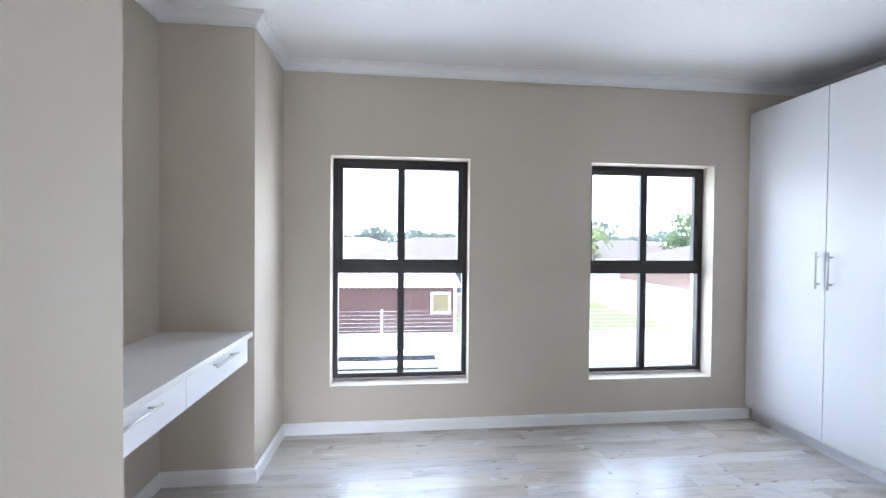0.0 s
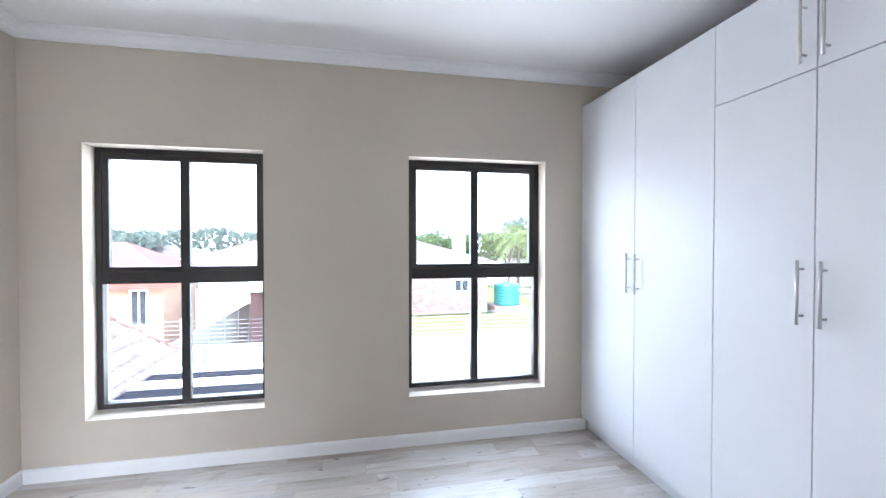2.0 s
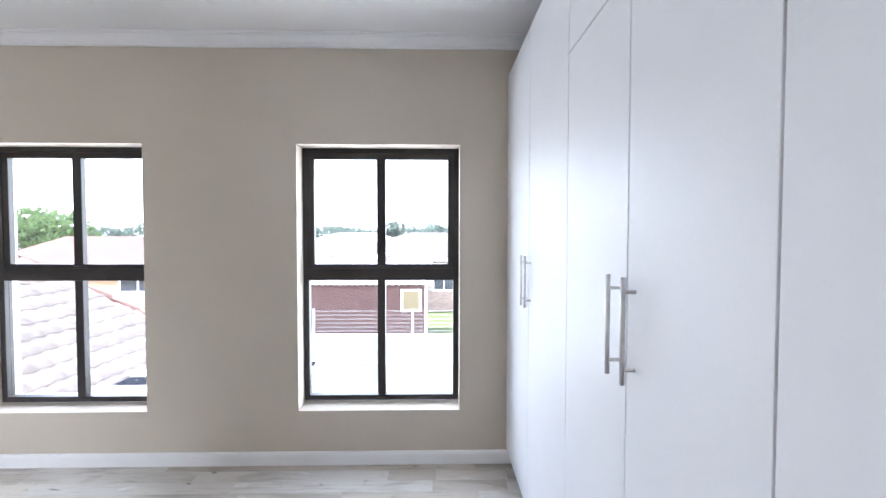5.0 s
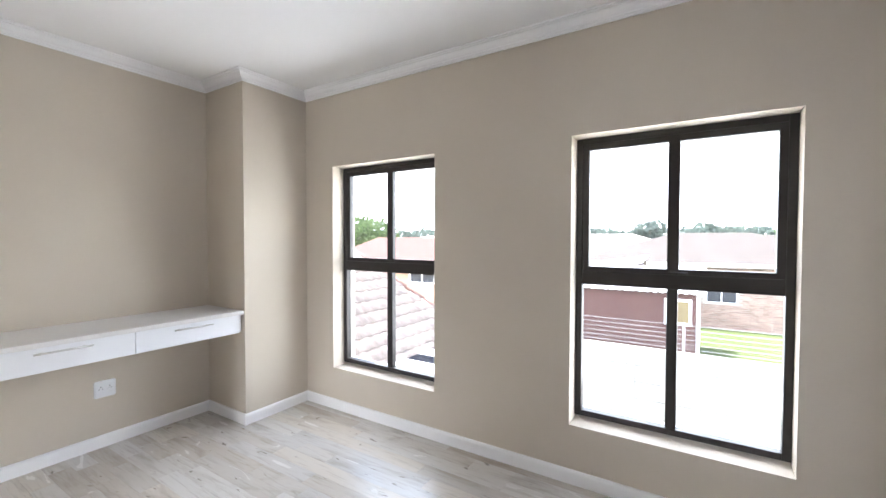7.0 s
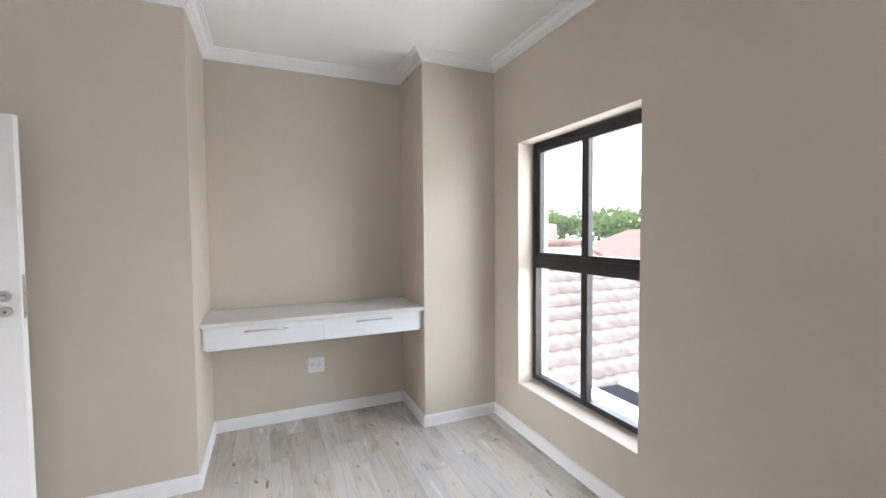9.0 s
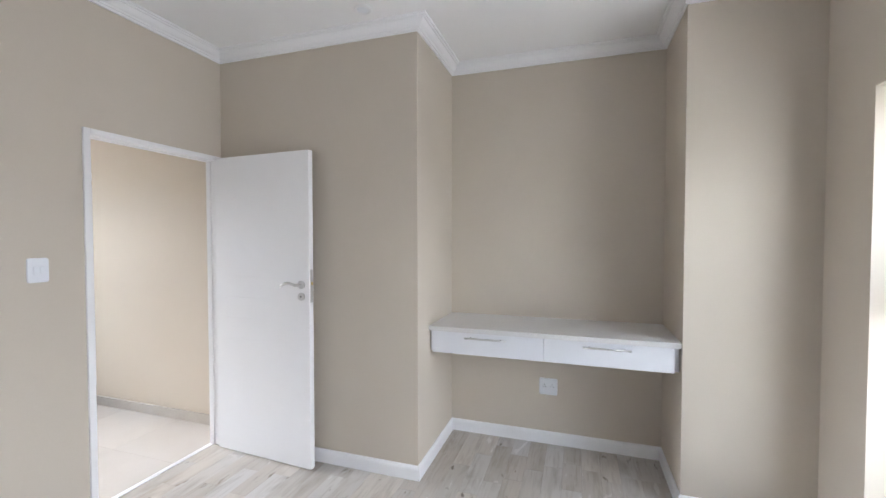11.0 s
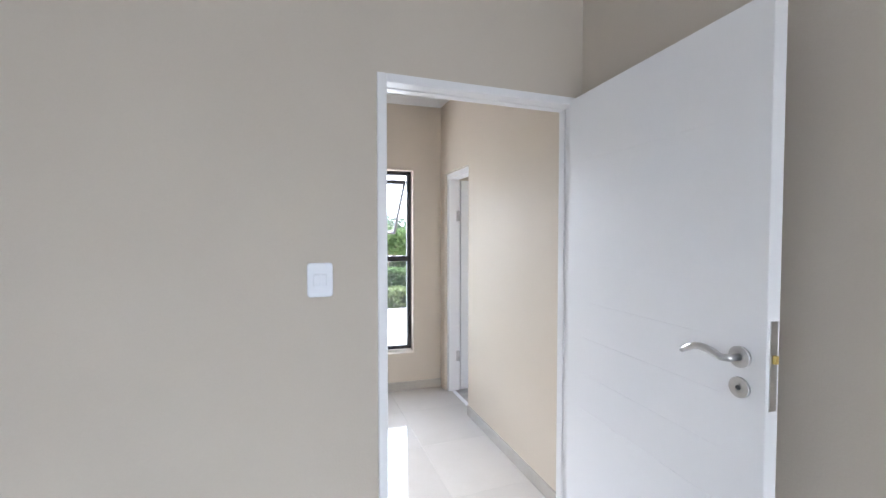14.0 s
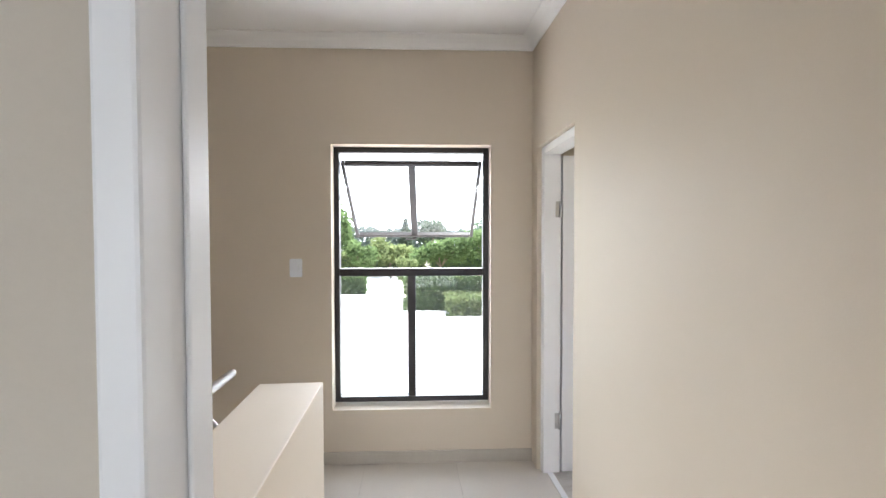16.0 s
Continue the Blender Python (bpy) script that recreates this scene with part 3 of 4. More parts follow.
W_TOP, W_BOT, SPLIT = 2.545, 0.1, 2.15
UNITS = [(4.0 - 0.012, 3.362, 2.765, False), (2.765, 2.302, 1.86, True), (1.86, 1.395, 0.93, True), (0.93, 0.0, DOOR_Y + 0.01, True)]
for y1, mid, y0, split in UNITS:
    u = thing("wardrobe", ((WARD_X + RIGHT_X) / 2, (y0 + y1) / 2, 0), "tall white melamine built-in wardrobe with %s" % ("cupboards above its doors" if split else "two full-height doors"), "wardrobe", "built-in wardrobes along the wall")
    bm = bmesh.new()
    add_box(bm, WARD_X + 0.022, RIGHT_X - 0.002, y0 + 0.001, y1 - 0.001, W_BOT, W_TOP, bevel=0.001)
    part("body", bm, M_MELA, u)
    part("plinth", box(WARD_X + 0.06, WARD_X + 0.08, y0 + 0.001, y1 - 0.001, 0.0, W_BOT), M_MELA, u, "recessed pale plinth")
    single = (y1 - y0) < 0.6
    ys = [(y0, y1)] if single else [(mid, y1), (y0, mid)]
    for i, (a, b) in enumerate(ys):
        hy = (b - 0.042) if (i == 1 or single) else (a + 0.042)
        rows = [(W_BOT + 0.002, SPLIT - 0.0025 if split else W_TOP)] + ([(SPLIT + 0.0025, W_TOP)] if split else [])
        for k, (lo, hi) in enumerate(rows):
            dr = part("door", box(WARD_X, WARD_X + 0.018, a + 0.0025, b - 0.0025, lo, hi, bevel=0.0015), M_MELA, u)
            z0, z1 = (1.155, 1.41) if k == 0 else (SPLIT + 0.03, SPLIT + 0.285)
            bar_handle(dr, WARD_X, hy, z0, z1)
structure("filler", box(WARD_X + 0.004, WARD_X + 0.02, 4.0 - 0.011, 4.0 - 0.0005, W_BOT, W_TOP), M_MELA, "white filler strip between wardrobe and wall", "filler strip")

# ---- desk in the niche ----
desk = thing("wall_desk", (-0.3, (NICHE_0 + NICHE_1) / 2, 0.74), "floating white desk with two drawers fixed in the wall niche", "desk")
part("worktop", box(NICHE_X + 0.001, -0.008, NICHE_0 + 0.001, NICHE_1 - 0.001, 0.882, 0.912, bevel=0.003), M_TOP, desk, "pale speckled stone-look top")
part("carcass", box(NICHE_X + 0.001, -0.048, NICHE_0 + 0.004, NICHE_1 - 0.004, 0.742, 0.8815), M_MELA, desk)
ym = (NICHE_0 + NICHE_1) / 2
for a, b in ((NICHE_0 + 0.02, ym - 0.0015), (ym + 0.0015, NICHE_1 - 0.03)):
    dr = part("drawer", box(-0.0475, -0.029, a, b, 0.738, 0.878, bevel=0.0015), M_MELA, desk)
    c = (a + b) / 2
    h = part("handle", tube([(0.003, c - 0.13, 0.85), (0.003, c + 0.13, 0.85)], 0.006, 12), M_STEEL, dr, "brushed steel bar handle")
    for yy in (c - 0.096, c + 0.096):
        part("post", tube([(0.003, yy, 0.85), (-0.029, yy, 0.85)], 0.0045, 10), M_STEEL, h)


# ---- switches and socket ----
def rounded(w, h, d, r=0.012):
    """A plate with rounded corners, lying in x-z, d thick towards +y."""
    bm = bmesh.new()
    pts = []
    for cx, cz, a0 in ((w / 2 - r, h / 2 - r, 0), (-w / 2 + r, h / 2 - r, 90), (-w / 2 + r, -h / 2 + r, 180), (w / 2 - r, -h / 2 + r, 270)):
        for k in range(5):
            a = radians(a0 + k * 22.5)
            pts.append((cx + r * math.cos(a), cz + r * math.sin(a)))
    s = 0.94
    rings = [[bm.verts.new((x * q, y, z * q)) for x, z in pts] for y, q in ((0, 1), (d * 0.6, 1), (d, s))]
    n = len(pts)
    for a, b in zip(rings, rings[1:]):
        for i in range(n):
            bm.faces.new((a[i], a[(i + 1) % n], b[(i + 1) % n], b[i]))
    bm.faces.new(rings[-1])
    bm.faces.new(rings[0][::-1])
    return bm


def wall_plate(name, m, w, h, label, category, socket=False):
    t = thing(name, m.translation, label, category)

    def put(nm, bm, mat, dy=0.0, dx=0.0, dz=0.0, lab=""):
        bmesh.ops.transform(bm, matrix=m @ Matrix.Translation((dx, dy, dz)), verts=bm.verts)
        return part(nm, bm, mat, t, lab)

    put("plate", rounded(w, h, 0.008), M_PLASTIC)
    if socket:
        put("insert", rounded(w * 0.84, h * 0.74, 0.003, 0.005), M_PLASTIC, 0.008)
        for dx in (-0.026, 0.026):
            for ox, oz in ((-0.009, -0.006), (0.009, -0.006), (0, 0.009)):
                put("pin_hole", tube([(dx + ox, 0.0112, oz + 0.008), (dx + ox, 0.0122, oz + 0.008)], 0.0032, 8), M_SLOT)
            put("rocker", box(dx - 0.009, dx + 0.009, 0.011, 0.0145, -0.036, -0.022, bevel=0.001), M_PLASTIC)
    else:
        put("insert", rounded(w * 0.52, h * 0.36, 0.0025, 0.003), M_PLASTIC, 0.008)
        for dx in (-0.012, 0.012):
            put("rocker", box(dx - 0.0085, dx + 0.0085, 0.0105, 0.0145, -0.018, 0.018, bevel=0.0012), M_PLASTIC)
    return t


wall_plate("light_switch", pose(1.249, DOOR_Y, 1.332), 0.084, 0.117, "white plastic double light switch beside the door", "light switch")
wall_plate("light_switch", END_TURN @ pose(1.55, HEND, 1.3), 0.082, 0.12, "white plastic light switch beside the landing window", "light switch")
wall_plate("wall_socket", pose(NICHE_X, 2.66, 0.413, 0, 0, -90), 0.128, 0.12, "white double power socket under the desk", "socket", True)

# ---- parapet and rail on the landing, ceiling lamp of the bedroom ----
parapet = structure("parapet", box(1.183, 1.445, -1.01, HALL_Y - 0.012, 0.0, 0.88, bevel=0.004), M_HALL, "low cream plastered balustrade wall at the stairwell", "balustrade")
lamp = thing("ceiling_light", (0.38, 1.68, CEIL), "small round recessed ceiling downlight, switched off", "ceiling light")
ring = [(0.052, CEIL - 0.001), (0.052, CEIL - 0.006), (0.047, CEIL - 0.01), (0.038, CEIL - 0.009), (0.034, CEIL - 0.003)]
bm = bmesh.new()
loops = [[bm.verts.new((0.38 + r * math.cos(2 * math.pi * k / 32), 1.68 + r * math.sin(2 * math.pi * k / 32), z)) for k in range(32)] for r, z in ring]
for a, c in zip(loops, loops[1:]):
    for k in range(32):
        bm.faces.new((a[k], a[(k + 1) % 32], c[(k + 1) % 32], c[k])).smooth = True
part("bezel", bm, M_TRIM, lamp)
part("lens", tube([(0.38, 1.68, CEIL - 0.0015), (0.38, 1.68, CEIL - 0.0045)], 0.0345, 24), M_PLASTIC, lamp, "frosted white lamp face")
rail = thing("handrail", (1.5, -0.4, 0.97), "polished steel handrail running along the balustrade wall", "handrail")
part("tube", tube([(1.5, -0.87, 0.97), (1.5, 0.22, 0.97)], 0.018, 20), M_CHROME, rail)
part("end_cap", tube([(1.5, -0.876, 0.97), (1.5, -0.87, 0.97)], 0.0165, 20), M_STEEL, rail, "flat steel end cap")
for yy in (-0.7, -0.05):
    part("bracket", tube([(1.445, yy, 0.84), (1.48, yy, 0.845), (1.5, yy, 0.87), (1.5, yy, 0.95)], 0.007, 10), M_STEEL, rail)

# ---- outdoors ----
GZ = -2.6
bm = bmesh.new()
bmesh.ops.create_grid(bm, x_segments=40, y_segments=40, size=600)
bmesh.ops.translate(bm, verts=bm.verts, vec=(0, 0, GZ))
structure("ground", bm, M_GROUND, "dry pale ground of the suburb", "ground")
structure("pavement", box(-3.2, 16, 4.25, 10.9, GZ, GZ + 0.03), M_PAVE, "pale concrete paving behind the house", "paving")
structure("lawn", box(-2.0, 14.2, 11.2, 40, GZ, GZ + 0.035), M_LAWN, "short green lawn of the neighbouring yard", "lawn")
structure("road", prism([(-40, -9.5), (60, -9.5), (60, -2.6), (-40, -2.6)], GZ, GZ + 0.03), M_PAVE, "bright pale driveway in front of the house", "road")
structure("road_lane", prism([(1.6, -60), (3.2, -60), (9.5, -9.4), (-16, -9.4), (-14, -20.3), (1.15, -22.6)], GZ, GZ + 0.032), M_PAVE, "bright pale lane running away from the house", "road")
structure("lawn_front", prism([(3.4, -58), (30, -58), (30, -9.6), (9.8, -9.6)], GZ, GZ + 0.04), M_LAWN, "green grass verge along the lane", "lawn")
structure("wall_outside", boxes_bm([(-0.85, 4.6, HOUT - 0.001, OUT_Y, GZ, -0.301)]), M_EXT, "white plastered lower storey", "wall")
structure("roof", prism([(-3.0, HOUT - 0.35), (4.9, HOUT - 0.35), (4.9, OUT_Y + 0.12), (-3.0, OUT_Y + 0.12)], 3.0, 3.18), M_EXT, "white roof slab of the house", "roof")
structure("reveal_outside", boxes_bm([(a - 0.06, a - 0.0015, OUT_Y, OUT_Y + 0.012, W_LO - 0.05, W_HI + 0.05) for a, b in WINDOWS] + [(b + 0.0015, b + 0.06, OUT_Y, OUT_Y + 0.012, W_LO - 0.05, W_HI + 0.05) for a, b in WINDOWS]), M_EXT, "white plaster bands round the windows outside", "trim")


def precast_wall(name, a, b, top, label):
    """Posts with slotted concrete panels between them."""
    a, b = Vector(a), Vector(b)
    d = (b - a)
    n = max(1, round(d.length / 1.55))
    t = thing(name, (*a, GZ), label, "boundary wall")
    ang = math.atan2(d.y, d.x)
    hgt = top - GZ
    for i in range(n + 1):
        m = Matrix.Translation((a.x + d.x * i / n, a.y + d.y * i / n, GZ)) @ Matrix.Rotation(ang, 4, "Z")
        part("post", box(-0.06, 0.06, -0.065, 0.065, 0, hgt + 0.04, bevel=0.01, turn=m), M_PRECAST, t)
        if i < n:
            w = d.length / n
            k = 5
            for j in range(k):
                part("panel", box(0.058, w - 0.058, -0.03, 0.03, hgt * j / k + 0.004, hgt * (j + 1) / k - 0.004, bevel=0.008, turn=m), M_PRECAST, t)
            part("coping", box(0.058, w - 0.058, -0.05, 0.05, hgt + 0.001, hgt + 0.045, bevel=0.01, turn=m), M_PRECAST, t)
    return t


precast_wall("boundary_wall", (-6.2, 11.0), (14.6, 11.0), -0.84, "cream precast concrete boundary wall with slotted panels")
precast_wall("boundary_wall", (-2.3, 11.1), (-2.3, 26.0), -0.95, "pale precast wall between two neighbouring yards")
precast_wall("boundary_wall", (14.5, 11.1), (14.5, 29.0), -0.75, "white precast wall along the side of the lawn")

fence = thing("electric_fence", (0, 11.0, -0.8), "electric fence with white posts on the boundary wall", "fence")
for px in (-4.0, -1.8, 0.42, 2.75, 5.0, 7.2, 9.4, 11.6):
    part("post", box(px - 0.02, px + 0.02, 10.985, 11.015, -0.8, -0.2, bevel=0.004), M_TRIM, fence)
for k in range(6):
    z = -0.72 + k * 0.095
    part("wire", tube([(-5.0, 10.975, z), (12.0, 10.975, z)], 0.003, 5), M_WIRE, fence)

# maroon shed
shed = thing("garden_shed", (0.6, 17.5, GZ), "maroon clad garden shed with a white corrugated roof", "shed")
bm = bmesh.new()
x = -1.7
while x < 2.85:
    add_box(bm, x, min(x + 0.2995, 2.92), 16.4, 16.43, GZ, -0.22, bevel=0.005)
    x += 0.3
add_box(bm, -1.68, 2.9, 16.43, 19.2, GZ, -0.23)
part("cladding", bm, M_MAROON, shed)
bm = bmesh.new()
k = 96
rows = []
for i in range(k + 1):
    x = -1.95 + 5.1 * i / k
    dz = 0.022 * math.cos(i * math.pi / 2)
    rows.append([bm.verts.new((x, 16.1, -0.2 + dz)), bm.verts.new((x, 19.5, 0.42 + dz)), bm.verts.new((x, 19.5, 0.4 + dz)), bm.verts.new((x, 16.1, -0.22 + dz))])
for a, b in zip(rows, rows[1:]):
    for j in range(4):
        bm.faces.new((a[j], b[j], b[(j + 1) % 4], a[(j + 1) % 4]))
part("roof", bm, M_SHEET, shed, "white corrugated roof sheets")
part("corner_trim", box(2.9, 3.0, 16.36, 16.46, GZ, -0.21, bevel=0.01), M_TRIM, shed, "white corner board")
sw = part("window", boxes_bm([(2.02, 2.1, 16.35, 16.4, -1.25, -0.42), (2.7, 2.78, 16.35, 16.4, -1.25, -0.42), (2.1, 2.7, 16.35, 16.4, -0.5, -0.42), (2.1, 2.7, 16.35, 16.4, -1.25, -1.17)]), M_TRIM, shed, "white window surround")
part("pane", box(2.1, 2.7, 16.385, 16.398, -1.17, -0.5), M_CREAM, sw, "cream blind behind the pane")
part("glazing_bar", box(2.1, 2.7, 16.37, 16.384, -0.95, -0.91), M_CREAM, sw)


def hip_roof(x0, x1, y0, y1, z, h, over=0.5):
    """A closed hipped roof over a rectangle."""
    bm = bmesh.new()
    x0, x1, y0, y1 = x0 - over, x1 + over, y0 - over, y1 + over
    if x1 - x0 > y1 - y0:
        r = (y1 - y0) / 2
        ridge = [(x0 + r, (y0 + y1) / 2), (x1 - r, (y0 + y1) / 2)]
    else:
        r = (x1 - x0) / 2
        ridge = [((x0 + x1) / 2, y0 + r), ((x0 + x1) / 2, y1 - r)]
    lo = [bm.verts.new((x, y, z - 0.12)) for x, y in ((x0, y0), (x1, y0), (x1, y1), (x0, y1))]
    e = [bm.verts.new((x, y, z)) for x, y in ((x0, y0), (x1, y0), (x1, y1), (x0, y1))]
    a, b = [bm.verts.new((x, y, z + h)) for x, y in ridge]
    if x1 - x0 > y1 - y0:
        faces = [(e[0], e[1], b, a), (e[1], e[2], b), (e[2], e[3], a, b), (e[3], e[0], a)]
    else:
        faces = [(e[0], e[1], a), (e[1], e[2], b, a), (e[2], e[3], b), (e[3], e[0], a, b)]
    for f in faces:
        bm.faces.new(f)
    for i in range(4):
        bm.faces.new((lo[i], lo[(i + 1) % 4], e[(i + 1) % 4], e[i]))
    bm.faces.new(lo[::-1])
    return bm


def house(cx, cy, w, d, turn, wall_z, roof_h, wall_mat, roof_mat, label, windows=(), chimney=None, group=""):
    """A plain hipped house; windows: (x along the near side, sill height, width, height)."""
    t = thing("house", (cx, cy, GZ), label, "house", group)
    m = Matrix.Translation((cx, cy, 0)) @ Matrix.Rotation(radians(turn), 4, "Z")

    def put(nm, bm, mat, par, lab=""):
        bmesh.ops.transform(bm, matrix=m, verts=bm.verts)
        return part(nm, bm, mat, par, lab)

    put("wall", box(-w / 2, w / 2, -d / 2, d / 2, GZ, wall_z - 0.06), wall_mat, t)
    roof = put("roof", hip_roof(-w / 2, w / 2, -d / 2, d / 2, wall_z + 0.06, roof_h), roof_mat, t)
    put("fascia", boxes_bm([(-w / 2 - 0.53, w / 2 + 0.53, -d / 2 - 0.53, -d / 2 - 0.5, wall_z - 0.1, wall_z + 0.06)]), M_TRIM, t)
    for wx, wz, ww, wh in windows:
        wd = put("window", boxes_bm([(wx, wx + 0.06, -d / 2 - 0.03, -d / 2, wz, wz + wh), (wx + ww - 0.06, wx + ww, -d / 2 - 0.03, -d / 2, wz, wz + wh), (wx + 0.06, wx + ww - 0.06, -d / 2 - 0.03, -d / 2, wz + wh - 0.06, wz + wh), (wx + 0.06, wx + ww - 0.06, -d / 2 - 0.05, -d / 2, wz, wz + 0.06), (wx + ww / 2 - 0.025, wx + ww / 2 + 0.025, -d / 2 - 0.025, -d / 2, wz + 0.06, wz + wh - 0.06)]), M_TRIM, t)
        put("pane", box(wx + 0.06, wx + ww - 0.06, -d / 2 - 0.012, -d / 2 - 0.004, wz + 0.06, wz + wh - 0.06), M_DARK, wd)
    if chimney:
        x, y, z = chimney
        bm = bmesh.new()
        add_box(bm, x - 0.35, x + 0.35, y - 0.3, y + 0.3, wall_z + 0.2, z)
        add_box(bm, x - 0.42, x + 0.42, y - 0.37, y + 0.37, z, z + 0.12)
        put("chimney", bm, M_EXT, roof, "white plastered chimney")
    return t, m


# brick house with its front askew
brick_house, BH = house(3.4, 27.6, 11.4, 8.0, 3, 0.33, 1.4, M_MORTAR, M_ROOFG, "face-brick house with a pale hipped tile roof", [(-0.45, -1.42, 1.2, 1.36), (3.7, -1.3, 0.9, 0.7)], (5.0, -0.6, 2.55))
stack = bmesh.new()
brng = random.Random(8)
for r in range(33):
    z = GZ + 0.01 + r * 0.086
    x = -5.69 + (0.12 if r % 2 else 0)
    while x < 5.45:
        L = 0.228
        if not any(wx - 0.1 < x + L / 2 < wx + ww + 0.1 and wz - 0.1 < z < wz + wh + 0.05 for wx, wz, ww, wh in ((-0.45, -1.42, 1.2, 1.36), (3.7, -1.3, 0.9, 0.7))):
            o = brng.uniform(0.006, 0.012)
            add = [(x, -4.0 - o), (x + L, -4.0 - o), (x + L, -4.0), (x, -4.0)]
            lo = [stack.verts.new((px, py, z)) for px, py in add]
            hi = [stack.verts.new((px, py, z + 0.074)) for px, py in add]
            stack.faces.new((lo[0], lo[1], hi[1], hi[0]))
            stack.faces.new((hi[0], hi[1], hi[2], hi[3]))
            stack.faces.new((lo[1], lo[2], hi[2], hi[1]))
            stack.faces.new((lo[0], hi[0], hi[3], lo[3]))
        x += L + 0.012
bmesh.ops.transform(stack, matrix=BH, verts=stack.verts)
tagged(part("brickwork", stack, M_BRICK, brick_house, "weathered pinkish face bricks"), kind="stuff")

# water tank
tank = thing("water_tank", (10.65, 24.3, GZ), "green ribbed plastic water tank on a brick plinth", "water tank")
part("plinth", box(9.65, 11.65, 23.4, 25.2, GZ, -2.2, bevel=0.02), M_BRICK, tank, "low brick plinth")
pts = [(0.72, -2.2)]
for k in range(7):
    z = -2.15 + k * 0.21
    pts += [(0.74, z), (0.76, z + 0.06), (0.76, z + 0.12), (0.74, z + 0.18)]
pts += [(0.7, -0.66), (0.5, -0.58), (0.2, -0.54)]
bm = bmesh.new()
rings = [[bm.verts.new((10.65 + r * math.cos(a), 24.3 + r * math.sin(a), -2.2 + (z + 2.2) * 0.79)) for a in [2 * math.pi * i / 28 for i in range(28)]] for r, z in pts]
for a, b in zip(rings, rings[1:]):
    for i in range(28):
        bm.faces.new((a[i], a[(i + 1) % 28], b[(i + 1) % 28], b[i])).smooth = True
bm.faces.new(rings[-1])
bm.faces.new(rings[0][::-1])
part("body", bm, M_TANK, tank)
part("lid", tube([(10.65, 24.3, -0.895), (10.65, 24.3, -0.84)], 0.22, 20), M_TANK, tank)

# salmon house over the side wall
salmon, SH = house(-7.8, 16.5, 7.6, 3.2, 4, 0.3, 1.15, M_ORANGE, M_REDROOF, "salmon plastered house with a red hipped roof", [(2.9, -1.08, 0.5, 1.14), (0.6, -0.35, 1.2, 0.55)])
bm = box(-4.35, 4.35, -2.16, -2.135, 0.12, 0.34)
bmesh.ops.transform(bm, matrix=SH, verts=bm.verts)
part("fascia", bm, M_RED, salmon, "red painted fascia board")
bm = tube([(2.3, -1.66, -2.5), (2.3, -1.66, 0.0), (2.1, -2.1, 0.15)], 0.04, 10)
bmesh.ops.transform(bm, matrix=SH, verts=bm.verts)
part("downpipe", bm, M_TRIM, salmon, "white downpipe")

# carport roof: white beams; near-black sheets stand in for shade in the gaps
port = thing("carport_roof", (-0.5, 7.2, -0.45), "flat white carport roof with shaded gaps drawn as dark strips", "carport")
for y0, y1 in ((5.2, 5.9), (6.25, 6.6), (6.95, 7.28), (7.62, 7.95)):
    part("beam", box(-0.88, 1.47, y0, y1, -0.5, -0.4, bevel=0.01), M_SHEET, port)
for y0, y1 in ((5.9, 6.25), (6.6, 6.95), (7.28, 7.62)):
    part("gap_shade", box(-0.88, 1.44, y0, y1, -0.45, -0.415), M_SHADE, port, "near-black sheet standing in for the shade between beams")
for px, py in ((1.3, 5.4), (1.3, 7.78), (-0.6, 7.78)):
    part("post", box(px - 0.05, px + 0.05, py - 0.05, py + 0.05, GZ + 0.03, -0.5, bevel=0.006), M_TRIM, port)

# tiled roof of the lower wing beside the window
EX, EZ, EY, RISE, RUN = -0.9, -0.5, 8.95, 1.0, 1.75
wing = thing("tiled_roof", (-2.65, 6.6, GZ), "low hipped roof of wavy pinkish clay tiles beside the house", "roof")
bm = bmesh.new()
add_box(bm, -4.1, -1.2, 4.4, 8.55, GZ, EZ + 0.02)
part("wall", bm, M_EXT, wing)
RZ = EZ + RISE * RUN
bm = bmesh.new()
v = [bm.verts.new(c) for c in ((EX, 4.3, EZ - 0.03), (EX, EY, EZ - 0.03), (EX - 2 * RUN, EY, EZ - 0.03), (EX - 2 * RUN, 4.3, EZ - 0.03), (EX - RUN, 4.3, RZ - 0.03), (EX - RUN, EY - RUN, RZ - 0.03))]
for f in ((0, 1, 5, 4), (1, 2, 5), (2, 3, 4, 5), (0, 4, 3), (3, 2, 1, 0)):
    bm.faces.new([v[i] for i in f])
part("deck", bm, M_ROOFT, wing)
SL = math.hypot(1, RISE)
slope = Matrix(((-1 / SL, 0, RISE / SL, EX), (0, 1, 0, 0), (RISE / SL, 0, 1 / SL, EZ), (0, 0, 0, 1)))


def roof_tile(w, ln):
    bm = bmesh.new()
    prof = [(-w / 2 + w * i / 10, 0.014 * (1 + math.sin(2 * math.pi * i / 10)) + 0.004) for i in range(11)]
    top = [[bm.verts.new((u, y, z + lift)) for y, z in prof] for u, lift in ((0, 0.034), (ln, 0.006))]
    low = [bm.verts.new((0, y, z + 0.012)) for y, z in prof]
    for i in range(10):
        bm.faces.new((top[0][i], top[0][i + 1], top[1][i + 1], top[1][i])).smooth = True
        bm.faces.new((low[i], low[i + 1], top[0][i + 1], top[0][i]))
    me = bpy.data.meshes.new("tile")
    bm.to_mesh(me)
    bm.free()
    me.materials.append(M_ROOFT)
    return me


